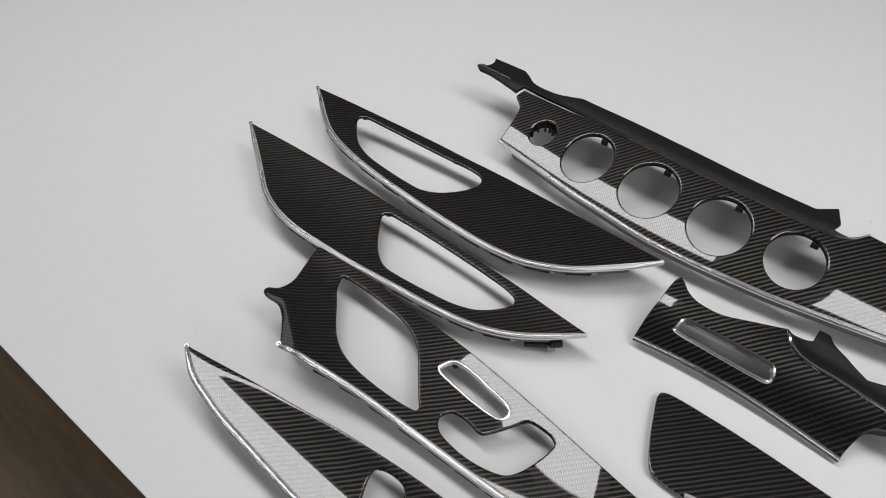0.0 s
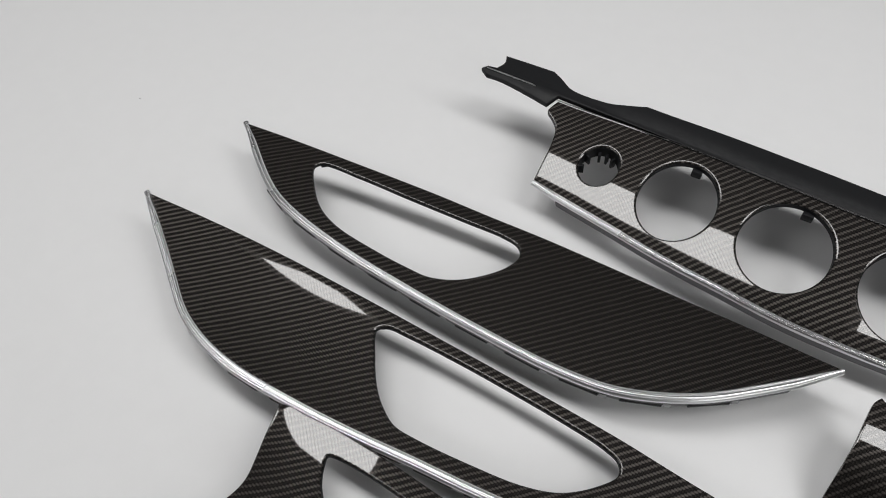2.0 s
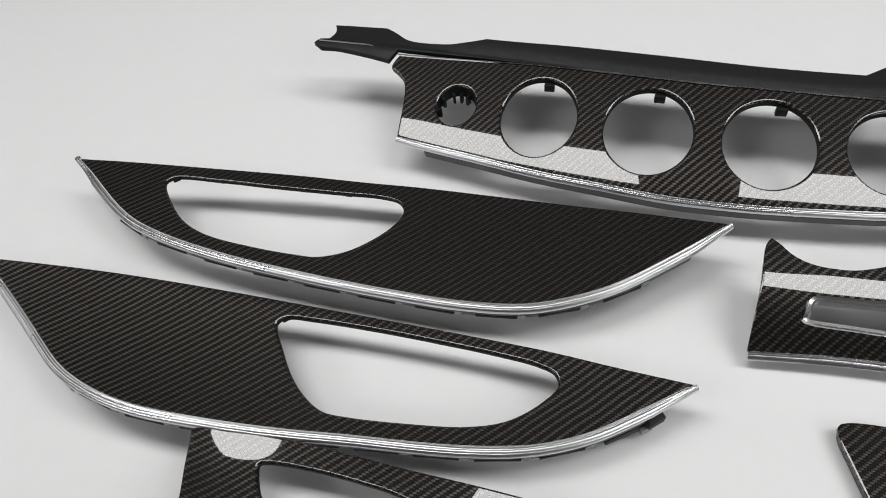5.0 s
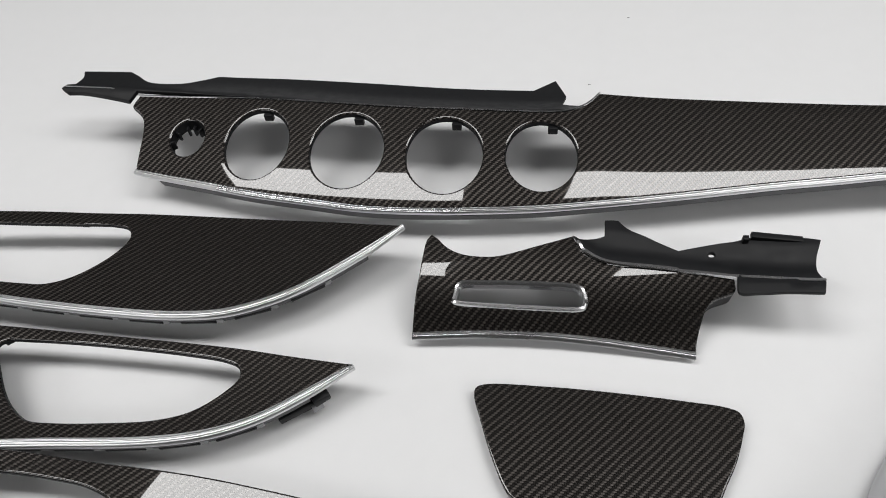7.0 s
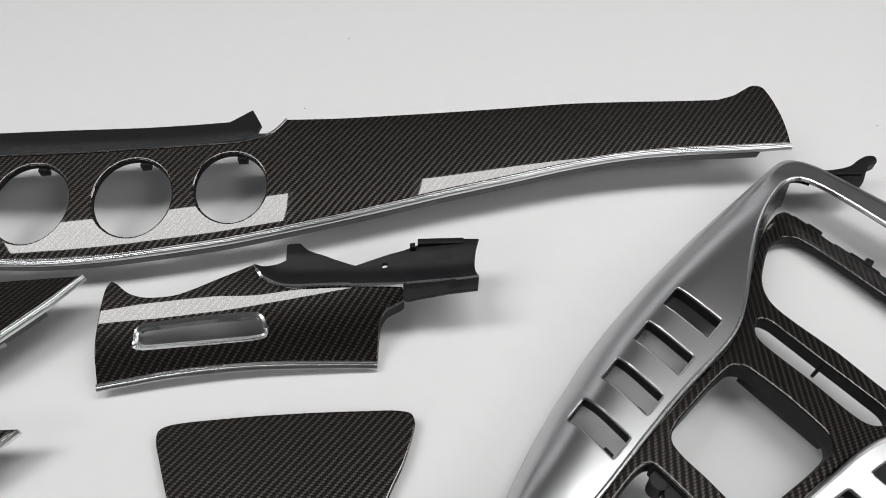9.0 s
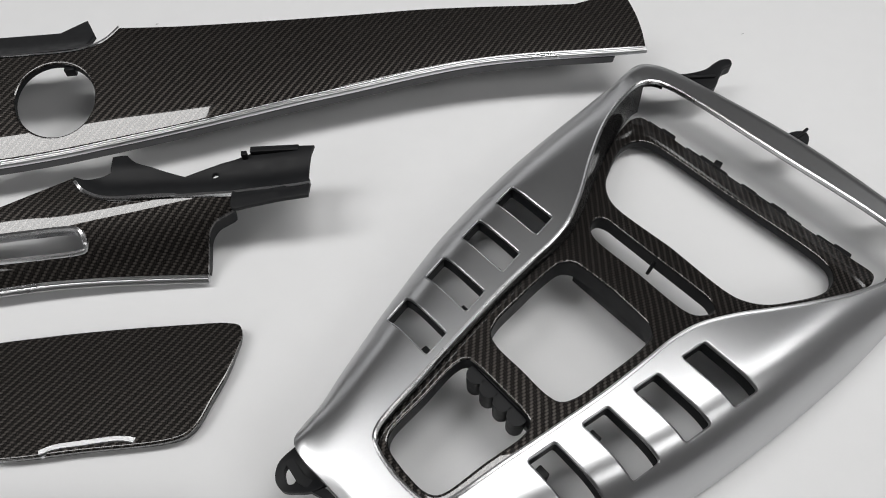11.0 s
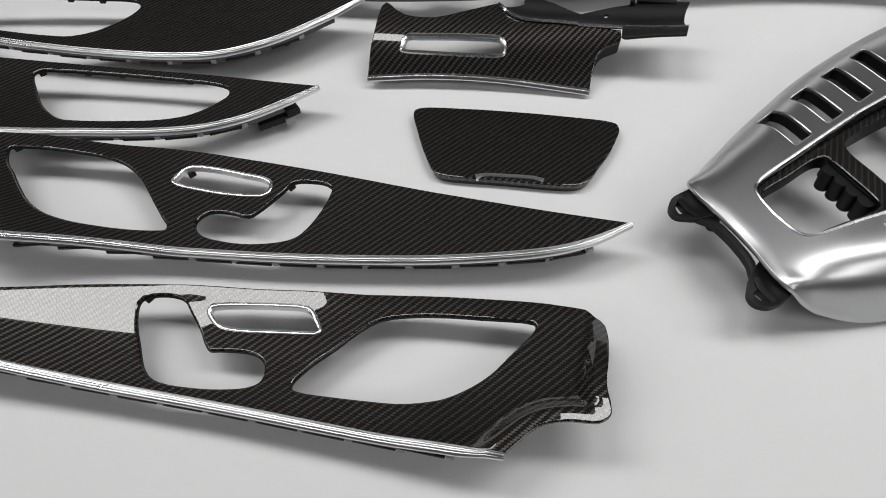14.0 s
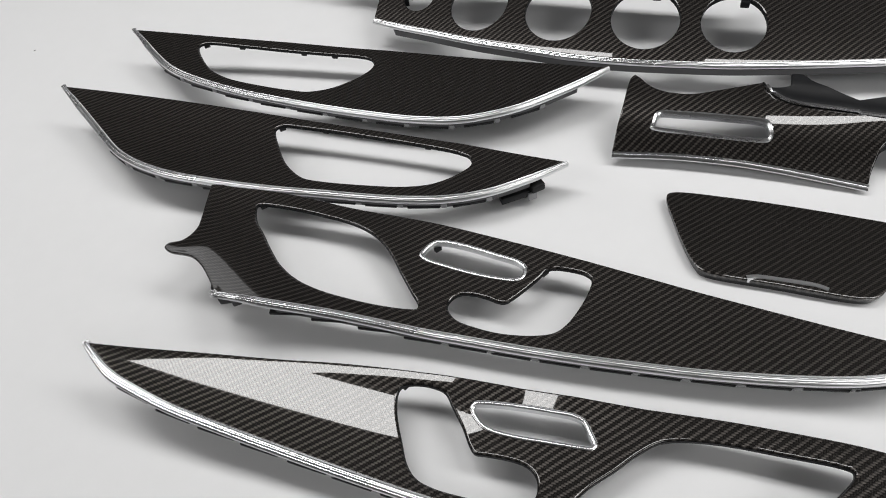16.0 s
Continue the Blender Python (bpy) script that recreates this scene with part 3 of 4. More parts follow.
mid_top = [(-0.393, 0.279), (-0.385, 0.283), (-0.371, 0.284), (-0.32, 0.285), (-0.268, 0.283), (-0.217, 0.281), (-0.181, 0.2785), (-0.141, 0.274), (-0.091, 0.267), (-0.044, 0.26), (0.002, 0.253), (0.045, 0.246), (0.087, 0.239), (0.148, 0.23)]
mid_front = [(-0.321, 0.165), (-0.311, 0.1715), (-0.297, 0.174), (-0.277, 0.1775), (-0.246, 0.182), (-0.205, 0.1855), (-0.162, 0.187), (-0.117, 0.1875), (-0.074, 0.189), (-0.033, 0.1915), (0.008, 0.1945), (0.048, 0.1985), (0.087, 0.2045), (0.106, 0.2095), (0.126, 0.218), (0.148, 0.23)]
mid_left = [(-0.321, 0.165), (-0.329, 0.173), (-0.34, 0.183), (-0.35, 0.191), (-0.362, 0.197), (-0.378, 0.196), (-0.385, 0.2), (-0.386, 0.206), (-0.38, 0.212), (-0.378, 0.219), (-0.378, 0.23), (-0.383, 0.245), (-0.388, 0.259), (-0.393, 0.279)]
trim_mid = front_trim(
    "door_trim", (-0.12, 0.23, 0.0), "gloss carbon fibre front door trim with three openings and a flared end", (eased(curve(mid_top), 8), eased(curve(mid_front))[::-1], mid_left), mid_front,
    [[(-0.346, 0.263), (-0.347, 0.268), (-0.341, 0.27), (-0.313, 0.271), (-0.287, 0.27), (-0.266, 0.268), (-0.249, 0.263), (-0.238, 0.257), (-0.226, 0.247), (-0.21, 0.228), (-0.198, 0.214), (-0.191, 0.206), (-0.191, 0.202), (-0.197, 0.2), (-0.218, 0.197), (-0.24, 0.196), (-0.263, 0.197), (-0.283, 0.202), (-0.3, 0.212), (-0.315, 0.226), (-0.329, 0.241), (-0.34, 0.252)],
     [(-0.171, 0.209), (-0.170, 0.215), (-0.165, 0.221), (-0.158, 0.223), (-0.145, 0.2225), (-0.136, 0.2205), (-0.131, 0.221), (-0.126, 0.226), (-0.112, 0.245), (-0.107, 0.253), (-0.102, 0.2555), (-0.089, 0.256), (-0.079, 0.2545), (-0.074, 0.251), (-0.074, 0.245), (-0.078, 0.229), (-0.086, 0.211), (-0.093, 0.203), (-0.106, 0.198), (-0.128, 0.195), (-0.146, 0.196), (-0.163, 0.200)]],
    [(-0.202, 0.248), (-0.201, 0.253), (-0.196, 0.261), (-0.190, 0.264), (-0.172, 0.264), (-0.146, 0.260), (-0.128, 0.2565), (-0.122, 0.252), (-0.1225, 0.244), (-0.127, 0.240), (-0.135, 0.239), (-0.155, 0.2395), (-0.179, 0.242), (-0.196, 0.2445)],
    height_mid, [(-0.03, 0.225), (0.03, 0.225), (-0.355, 0.235)], 13, [(-0.345, 0.2670, 40), (-0.2637, 0.2665, -8), (-0.1925, 0.2555, 50), (-0.1086, 0.2490, 55)])

part("end_clip", block(-0.339, 0.186, 0.027, 0.011, 0.006, 0.022, 20, 0.001), BLACK, trim_mid)
part("end_clip", block(-0.331, 0.186, 0.020, 0.007, 0.005, 0.010, 35, 0.001), GREY, trim_mid)

fr_top = [(-0.391, 0.112), (-0.375, 0.116), (-0.339, 0.124), (-0.303, 0.131), (-0.265, 0.138), (-0.228, 0.145), (-0.19, 0.15), (-0.152, 0.1535), (-0.115, 0.156), (-0.048, 0.159), (0.012, 0.162), (0.05, 0.162), (0.088, 0.161), (0.106, 0.159), (0.119, 0.157), (0.126, 0.153), (0.129, 0.147)]
fr_right = [(0.129, 0.147), (0.13, 0.137), (0.129, 0.12), (0.127, 0.101), (0.129, 0.082), (0.123, 0.077), (0.105, 0.076), (0.092, 0.073), (0.084, 0.068), (0.077, 0.061), (0.07, 0.054)]
fr_front = [(-0.391, 0.112), (-0.376, 0.103), (-0.366, 0.098), (-0.344, 0.093), (-0.323, 0.089), (-0.283, 0.0855), (-0.243, 0.0825), (-0.205, 0.0797), (-0.168, 0.077), (-0.127, 0.074), (-0.087, 0.0705), (-0.049, 0.0665), (-0.012, 0.0628), (0.023, 0.0592), (0.057, 0.0555), (0.07, 0.054)]
front_trim(
    "door_trim", (-0.13, 0.11, 0.0), "gloss carbon fibre front door trim, three openings, chrome edge, flared end", (eased(curve(fr_top), 4), fr_right, eased(curve(fr_front))[::-1]), fr_front,
    [[(-0.066, 0.090), (-0.065, 0.087), (-0.060, 0.085), (-0.034, 0.0835), (-0.015, 0.083), (0.003, 0.083), (0.017, 0.0845), (0.031, 0.088), (0.044, 0.095), (0.058, 0.106), (0.071, 0.122), (0.082, 0.136), (0.085, 0.141), (0.085, 0.1445), (0.081, 0.146), (0.051, 0.147), (0.013, 0.147), (-0.009, 0.144), (-0.02, 0.14), (-0.031, 0.131), (-0.044, 0.117), (-0.057, 0.104)],
     [(-0.184, 0.134), (-0.183, 0.139), (-0.178, 0.142), (-0.169, 0.144), (-0.16, 0.144), (-0.153, 0.142), (-0.147, 0.135), (-0.137, 0.123), (-0.13, 0.1125), (-0.126, 0.109), (-0.120, 0.1095), (-0.102, 0.110), (-0.093, 0.108), (-0.087, 0.103), (-0.085, 0.096), (-0.086, 0.090), (-0.092, 0.0855), (-0.109, 0.082), (-0.129, 0.081), (-0.147, 0.082), (-0.157, 0.085), (-0.165, 0.092), (-0.173, 0.106), (-0.181, 0.122)]],
    [(-0.135, 0.136), (-0.134, 0.14), (-0.128, 0.142), (-0.106, 0.145), (-0.086, 0.146), (-0.071, 0.146), (-0.065, 0.144), (-0.06, 0.137), (-0.056, 0.13), (-0.058, 0.127), (-0.065, 0.126), (-0.085, 0.125), (-0.105, 0.124), (-0.121, 0.125), (-0.128, 0.128)],
    height_front, [(-0.25, 0.118), (-0.21, 0.118), (0.098, 0.115)], 13, [(-0.1815, 0.1380, 60), (0.0033, 0.1458, 0)])


# ---- dashboard trim with four vent openings ----
def dash_foot(x):
    at, foot = (-0.34, -0.25, -0.15, -0.08, 0, 0.1, 0.2, 0.3, 0.4, 0.48), (0.537, 0.519, 0.504, 0.501, 0.505, 0.518, 0.533, 0.545, 0.545, 0.538)
    return sum(run(x + d, at, foot) for d in (-0.036, -0.018, 0.0, 0.018, 0.036)) / 5


def height_dash(x, y):
    s = y - dash_foot(x)
    lo = run(x, (-0.34, 0, 0.48), (0.031, 0.031, 0.044))
    gain = run(x, (0.06, 0.48), (1.0, 0.62))
    rise = 0.30 * s + 0.0045 * (1 - math.exp(-(s + 0.004) / 0.020)) + 0.0002
    over = max(0.0, y - run(x, (-0.34, -0.15), (0.602, 0.591)))
    return lo + gain * rise - 0.05 * over - 1.0 * over**2


dash = thing("dashboard_trim", (0.02, 0.55, 0.0), "long gloss carbon fibre dashboard trim with round vent openings and black rear ledge", "car trim")
dash_low = [(-0.337, 0.536), (-0.276, 0.5245), (-0.223, 0.514), (-0.172, 0.507), (-0.129, 0.502), (-0.078, 0.501), (-0.033, 0.503), (0.012, 0.5065), (0.055, 0.512), (0.098, 0.518), (0.145, 0.525), (0.192, 0.532), (0.239, 0.538), (0.287, 0.544), (0.334, 0.547), (0.381, 0.546), (0.432, 0.542), (0.473, 0.539)]
dash_end = [(0.473, 0.539), (0.474, 0.557), (0.473, 0.574), (0.470, 0.590), (0.467, 0.598), (0.460, 0.6005), (0.451, 0.597), (0.441, 0.592), (0.426, 0.589)]
dash_back = [(0.426, 0.589), (0.393, 0.592), (0.346, 0.597), (0.298, 0.601), (0.249, 0.602), (0.200, 0.6025), (0.152, 0.603), (0.104, 0.6035), (0.060, 0.605)]
dash_step = [(0.060, 0.605), (0.055, 0.599), (0.048, 0.593), (0.036, 0.588), (0.023, 0.586)]
dash_ledge = [(0.023, 0.586), (-0.014, 0.5855), (-0.061, 0.5865), (-0.109, 0.588), (-0.139, 0.590), (-0.185, 0.594), (-0.239, 0.599), (-0.292, 0.603), (-0.350, 0.606)]
dash_side = [(-0.350, 0.606), (-0.354, 0.595), (-0.347, 0.589), (-0.341, 0.583), (-0.338, 0.572), (-0.337, 0.536)]
VENTS = [(-0.2935, 0.5635, 0.0163, 0.0168), (-0.2275, 0.5560, 0.0293, 0.0315), (-0.1470, 0.5490, 0.0322, 0.0330), (-0.0645, 0.5455, 0.032, 0.0325), (0.0140, 0.5475, 0.0293, 0.0295)]


def ellipse(x, y, rx, ry, n=64):
    return [np.array((x + rx * math.cos(2 * math.pi * k / n), y + ry * math.sin(2 * math.pi * k / n))) for k in range(n)]


rounds = [ellipse(*v) for v in VENTS]
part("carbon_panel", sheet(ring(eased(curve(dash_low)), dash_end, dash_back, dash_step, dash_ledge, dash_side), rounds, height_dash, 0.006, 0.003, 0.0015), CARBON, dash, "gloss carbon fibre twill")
low_line = eased(curve(dash_low))
part("chrome_strip", sweep(lift(low_line, height_dash), [(0.85 * o, 0.9 * u) for o, u in RIBBED], width=narrow_ends(0.8, 0.8, 0.03)), CHROME, dash, "ribbed satin chrome edging")
part("backing", sweep(lift(low_line, height_dash)[10:-10], [(-0.001, -0.003), (0.0045, -0.004), (0.0020, -0.012), (-0.001, -0.012)]), GREY, dash, "grey plastic backing edge")
for k, q in enumerate(rounds):
    lip(q, height_dash, dash, 0.0045 if k else 0.011, BLACK, "vent_sleeve")
    x, y, rx, ry = VENTS[k]
    if k:
        a = radians(84 - 3 * k)
        part("vent_clip", block(x + rx * 0.97 * math.cos(a), y + ry * 0.95 * math.sin(a), height_dash(x, y + ry) - 0.0070, 0.0080, 0.0045, 0.0065, 0, 0.0008), BLACK, dash)
x, y, rx, ry = VENTS[0]
for ang in (58, 84, 110, 150, 200):
    a = radians(ang)
    part("fin", block(x + rx * 0.84 * math.cos(a), y + ry * 0.84 * math.sin(a), 0.0400, 0.0045, 0.0022, 0.0085, ang, 0.0005), BLACK, dash)
part("ledge_line", sweep([(-0.419, 0.6078, 0.0650), (-0.40, 0.6076, 0.0645), (-0.375, 0.6070, 0.0638)] + lift(curve(dash_ledge[::-1] + dash_step[::-1][1:]), height_dash, 0.0003), [(-0.0005, -0.0003), (-0.0004, 0.0004), (0.0004, 0.0004), (0.0005, -0.001)], side=-1), CHROME, dash, "thin bright line along the ledge")


def height_ledge(x, y):
    line = run(x, (-0.43, -0.35, -0.246, -0.142, -0.062, 0.0, 0.04), (0.608, 0.606, 0.5995, 0.590, 0.5865, 0.5857, 0.587))
    crest = run(x, (-0.43, -0.30, -0.15, 0.04), (0.0645, 0.0625, 0.0625, 0.0610))
    s = y - line
    if s < 0:
        return crest + 0.45 * s - 0.0004
    return crest - 0.0004 - run(x, (-0.42, -0.36, -0.24, 0.0), (0.0, 0.0005, 0.0065, 0.0115)) * math.sin(min(1.0, s / 0.026) * math.pi / 2) - 0.02 * max(0, s - 0.026)


ledge_runs = [[(-0.412, 0.631), (-0.366, 0.632)], [(-0.366, 0.632), (-0.357, 0.627), (-0.345, 0.619), (-0.334, 0.617), (-0.310, 0.619), (-0.298, 0.624), (-0.281, 0.632)],
              [(-0.281, 0.632), (-0.217, 0.6325), (-0.144, 0.630), (-0.064, 0.626), (0.006, 0.625)], [(0.006, 0.625), (0.025, 0.639)], [(0.025, 0.639), (0.034, 0.618)], [(0.034, 0.618), (0.030, 0.606)],
              [(0.030, 0.606), (0.044, 0.603), (0.059, 0.606)], [(q[0], q[1] - 0.0004) for q in dash_step], [(q[0], q[1] - 0.0004) for q in dash_ledge], [(-0.350, 0.6056), (-0.356, 0.596)],
              [(-0.356, 0.596), (-0.373, 0.599), (-0.403, 0.603), (-0.417, 0.603)], [(-0.417, 0.603), (-0.424, 0.607)], [(-0.424, 0.607), (-0.420, 0.612)], [(-0.420, 0.612), (-0.412, 0.613)], [(-0.412, 0.613), (-0.409, 0.622), (-0.412, 0.631)]]
part("ledge", sheet(ring(*ledge_runs), [], height_ledge, 0.005, 0.004, 0.001), BLACK, dash, "matt black plastic ledge")
bosses([(0.20, 0.580), (0.30, 0.582), (0.10, 0.575)], height_dash, dash)


# ---- steering-side dash trim with a slot ----
# slope across the panel, flattening quickly at the crown
SIDE_Y = [0.380 + 0.002 * k for k in range(56)]
SIDE_Z = [0.005]
for y0 in SIDE_Y[1:]:
    SIDE_Z.append(SIDE_Z[-1] + 0.002 * run(y0 - 0.001, (0.387, 0.392, 0.400, 0.408, 0.412, 0.420, 0.428, 0.434, 0.4395, 0.4475, 0.455, 0.470), (0.0, 0.47, 0.76, 0.94, 0.94, 0.70, 0.465, 0.37, 0.30, 0.22, 0.18, 0.10)))


def height_side(x, y):
    wave = run(x, (-0.076, -0.030, 0.010, 0.050, 0.085, 0.125), (-0.0025, 0.0010, 0.0015, -0.0020, 0.0005, 0.0030))
    crown = run(y, (0.412, 0.440), (0.0, 1.0))
    return 0.42 * max(0.0, x - 0.02) ** 2 * crown + run(y - 0.025 * (x - 0.02) * (1 - crown) - wave * crown, SIDE_Y, SIDE_Z)


side_trim = thing("dashboard_end_trim", (0.06, 0.43, 0.0), "small gloss carbon fibre dash trim with chrome slot and black plastic arm", "car trim")
sd_top = [(-0.066, 0.4665), (-0.061, 0.463), (-0.056, 0.458), (-0.050, 0.454), (-0.041, 0.451), (-0.029, 0.450), (-0.018, 0.4505), (-0.008, 0.453), (0.012, 0.460), (0.038, 0.469)]
sd_div = [(0.038, 0.469), (0.041, 0.463), (0.045, 0.457), (0.051, 0.452), (0.059, 0.448), (0.068, 0.446), (0.092, 0.444), (0.111, 0.442), (0.130, 0.4395), (0.147, 0.437)]
sd_right = [(0.147, 0.437), (0.1475, 0.430), (0.140, 0.427), (0.134, 0.425), (0.129, 0.420), (0.127, 0.414), (0.125, 0.406), (0.124, 0.397)]
sd_low = [(0.124, 0.397), (0.093, 0.3995), (0.054, 0.402), (0.018, 0.403), (-0.026, 0.402), (-0.055, 0.400), (-0.0755, 0.3985)]
sd_left = [(-0.0755, 0.3985), (-0.075, 0.406), (-0.074, 0.418), (-0.072, 0.435), (-0.071, 0.448), (-0.069, 0.462), (-0.066, 0.4665)]
sd_slot = curve([(-0.047, 0.417), (-0.046, 0.4205), (-0.0445, 0.427), (-0.041, 0.430), (-0.027, 0.431), (0.005, 0.432), (0.033, 0.4315), (0.043, 0.430), (0.046, 0.4275), (0.0485, 0.4205), (0.047, 0.417), (0.043, 0.416), (0.014, 0.4155), (-0.015, 0.4155), (-0.044, 0.416)], 0.002, closed=True)
part("carbon_panel", sheet(ring(sd_top, sd_div, sd_right, sd_low, sd_left), [sd_slot], height_side, 0.004, 0.003, 0.0012), CARBON, side_trim, "gloss carbon fibre twill")
part("chrome_strip", sweep(lift(curve(sd_low[::-1]), height_side), SLIM), CHROME, side_trim, "slim satin chrome edging")
bezel(sd_slot, height_side, side_trim, 0.003, 0.0014)
for x, long in ((-0.038, 0.010), (0.016, 0.016)):
    part("slot_clip", block(x, 0.4185, height_side(x, 0.4165) - 0.0060, long, 0.0030, 0.0022, 0, 0.0005), BLACK, side_trim)
part("end_wall", sweep(lift(curve(sd_right), height_side)[2:-2], [(-0.002, -0.002), (0.0, -0.001), (-0.001, -0.014), (-0.003, -0.014)], side=-1), BLACK, side_trim)


def height_arm(x, y):
    line = run(x, (0.038, 0.045, 0.06, 0.10, 0.147, 0.205), (0.469, 0.457, 0.448, 0.4435, 0.437, 0.4325))
    s = y - line
    base = height_side(x, min(0.47, line)) + 0.0005 + 0.06 * max(0, x - 0.11)
    if s < 0:
        return base + 0.0015 + 0.12 * s
    return base - 0.004 * math.sin(min(1, s / 0.028) * math.pi) + 0.02 * s


arm_runs = [[(0.038, 0.4695), (0.057, 0.471), (0.0615, 0.4725)], [(0.0615, 0.4725), (0.062, 0.486)], [(0.062, 0.486), (0.068, 0.4865), (0.072, 0.486)], [(0.072, 0.486), (0.078, 0.479), (0.093, 0.471), (0.113, 0.462)],
            [(0.113, 0.462), (0.123, 0.4635), (0.150, 0.467)], [(0.150, 0.467), (0.168, 0.472)], [(0.168, 0.472), (0.196, 0.469), (0.206, 0.4665)]]
arm_end = [(0.206, 0.4665), (0.202, 0.455), (0.2005, 0.443), (0.202, 0.434), (0.200, 0.423)]
arm_low = [(0.200, 0.423), (0.179, 0.424), (0.161, 0.4235), (0.148, 0.424), (0.148, 0.4365)]
part("arm", sheet(ring(*arm_runs, arm_end, arm_low, [(q[0], q[1] + 0.0006) for q in sd_div[::-1]]), [ellipse(0.1349, 0.4580, 0.0024, 0.0016, 12)], height_arm, 0.004, 0.003, 0.001), BLACK, side_trim, "matt black moulded plastic arm")
part("arm_strip", sweep([(q[0], q[1], height_arm(q[0], q[1]) + 0.0003) for q in curve(sd_div[1:] + [(0.167, 0.4358), (0.185, 0.4342), (0.202, 0.433)])], [(-0.0012, -0.001), (-0.0010, 0.0008), (0.0010, 0.0008), (0.0012, -0.001)]), CHROME, side_trim, "thin chrome dividing strip")
part("hook", block(0.157, 0.4665, height_arm(0.157, 0.4665) + 0.001, 0.004, 0.004, 0.008, 0, 0.0005), BLACK, side_trim)
part("rear_rib", block(0.178, 0.4685, height_arm(0.178, 0.4685) + 0.0005, 0.034, 0.005, 0.004, -5, 0.0005), BLACK, side_trim)
bosses([(-0.060, 0.440), (0.09, 0.432), (0.11, 0.432)], height_side, side_trim)


# ---- ashtray lid ----
def height_lid(x, y):
    return 0.0095 + 0.0006 * math.cos((x - 0.06) * 12)


lid = thing("storage_lid", (0.06, 0.325, 0.0), "small trapezoid gloss carbon fibre lid with a chrome grip", "car trim")
lid_loop = curve([(-0.027, 0.354), (-0.0265, 0.360), (-0.021, 0.363), (0.023, 0.364), (0.067, 0.3625), (0.112, 0.3595), (0.138, 0.357), (0.146, 0.354), (0.148, 0.347), (0.146, 0.339), (0.139, 0.320), (0.131, 0.305), (0.123, 0.290), (0.117, 0.2845), (0.107, 0.282), (0.054, 0.2835), (0.010, 0.285), (0.001, 0.2875), (-0.0035, 0.293), (-0.013, 0.313), (-0.022, 0.338)], 0.002, closed=True)
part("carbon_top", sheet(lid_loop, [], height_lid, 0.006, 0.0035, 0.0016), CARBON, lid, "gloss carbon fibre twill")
low = [np.array(q) for q in offset(lid_loop if area(lid_loop) > 0 else lid_loop[::-1], 0.002)]
part("underside", sheet(low, [], lambda x, y: 0.0062, 0.01, 0.0062, 0.0008), GLOSS, lid, "gloss black rim")
part("grip", sweep([(q[0], q[1], 0.0096) for q in curve([(0.033, 0.2855), (0.040, 0.2875), (0.058, 0.2878), (0.080, 0.2872), (0.087, 0.2850)])], [(-0.0020, 0.0), (-0.0018, 0.0010), (0.0010, 0.0010), (0.0022, -0.0002), (0.0024, -0.0026), (0.0, -0.003)], side=1.0), CHROME, lid, "satin chrome grip strip")

# ---- centre console trim ----
console = thing("console_trim", (0.2835, 0.2595, 0.0), "satin silver centre console trim with switch openings and carbon fibre frame", "car trim", local=True, turn=32.96)
half_out = [(-0.0822, 0.0), (-0.0826, 0.014), (-0.0840, 0.027), (-0.0850, 0.038), (-0.0830, 0.0485), (-0.0745, 0.0565), (-0.058, 0.0645), (-0.040, 0.0735), (-0.010, 0.0855), (0.025, 0.0965), (0.062, 0.107), (0.100, 0.1145), (0.157, 0.1225), (0.210, 0.1275), (0.260, 0.1290), (0.287, 0.1285), (0.303, 0.1250), (0.312, 0.115), (0.3170, 0.100), (0.3200, 0.070), (0.3230, 0.030), (0.3240, 0.0)]
half_in = [(-0.0545, 0.0), (-0.053, 0.015), (-0.050, 0.023), (-0.044, 0.0265), (-0.035, 0.0285), (-0.013, 0.0315), (0.030, 0.038), (0.060, 0.0420), (0.090, 0.0445), (0.110, 0.0460), (0.128, 0.0500), (0.150, 0.0600), (0.185, 0.0800), (0.220, 0.0970), (0.255, 0.1085), (0.280, 0.1120), (0.291, 0.1070), (0.296, 0.095), (0.297, 0.0)]


def both(half):
    """A closed outline from one half and its mirror image."""
    c = curve(half, 0.003)
    return [np.array(q) for q in c] + [np.array((q[0], -q[1])) for q in c[-2:0:-1]]


shell_out, shell_in = [q * (1.0, 1.035 if q[1] > 0 else 1.0) for q in both(half_out)], both(half_in)
loop_np = np.array(shell_out)
loop_step = np.roll(loop_np, -1, 0) - loop_np
loop_len = (loop_step**2).sum(1)
LOOP_TURN = 1.0 if area(shell_out) > 0 else -1.0


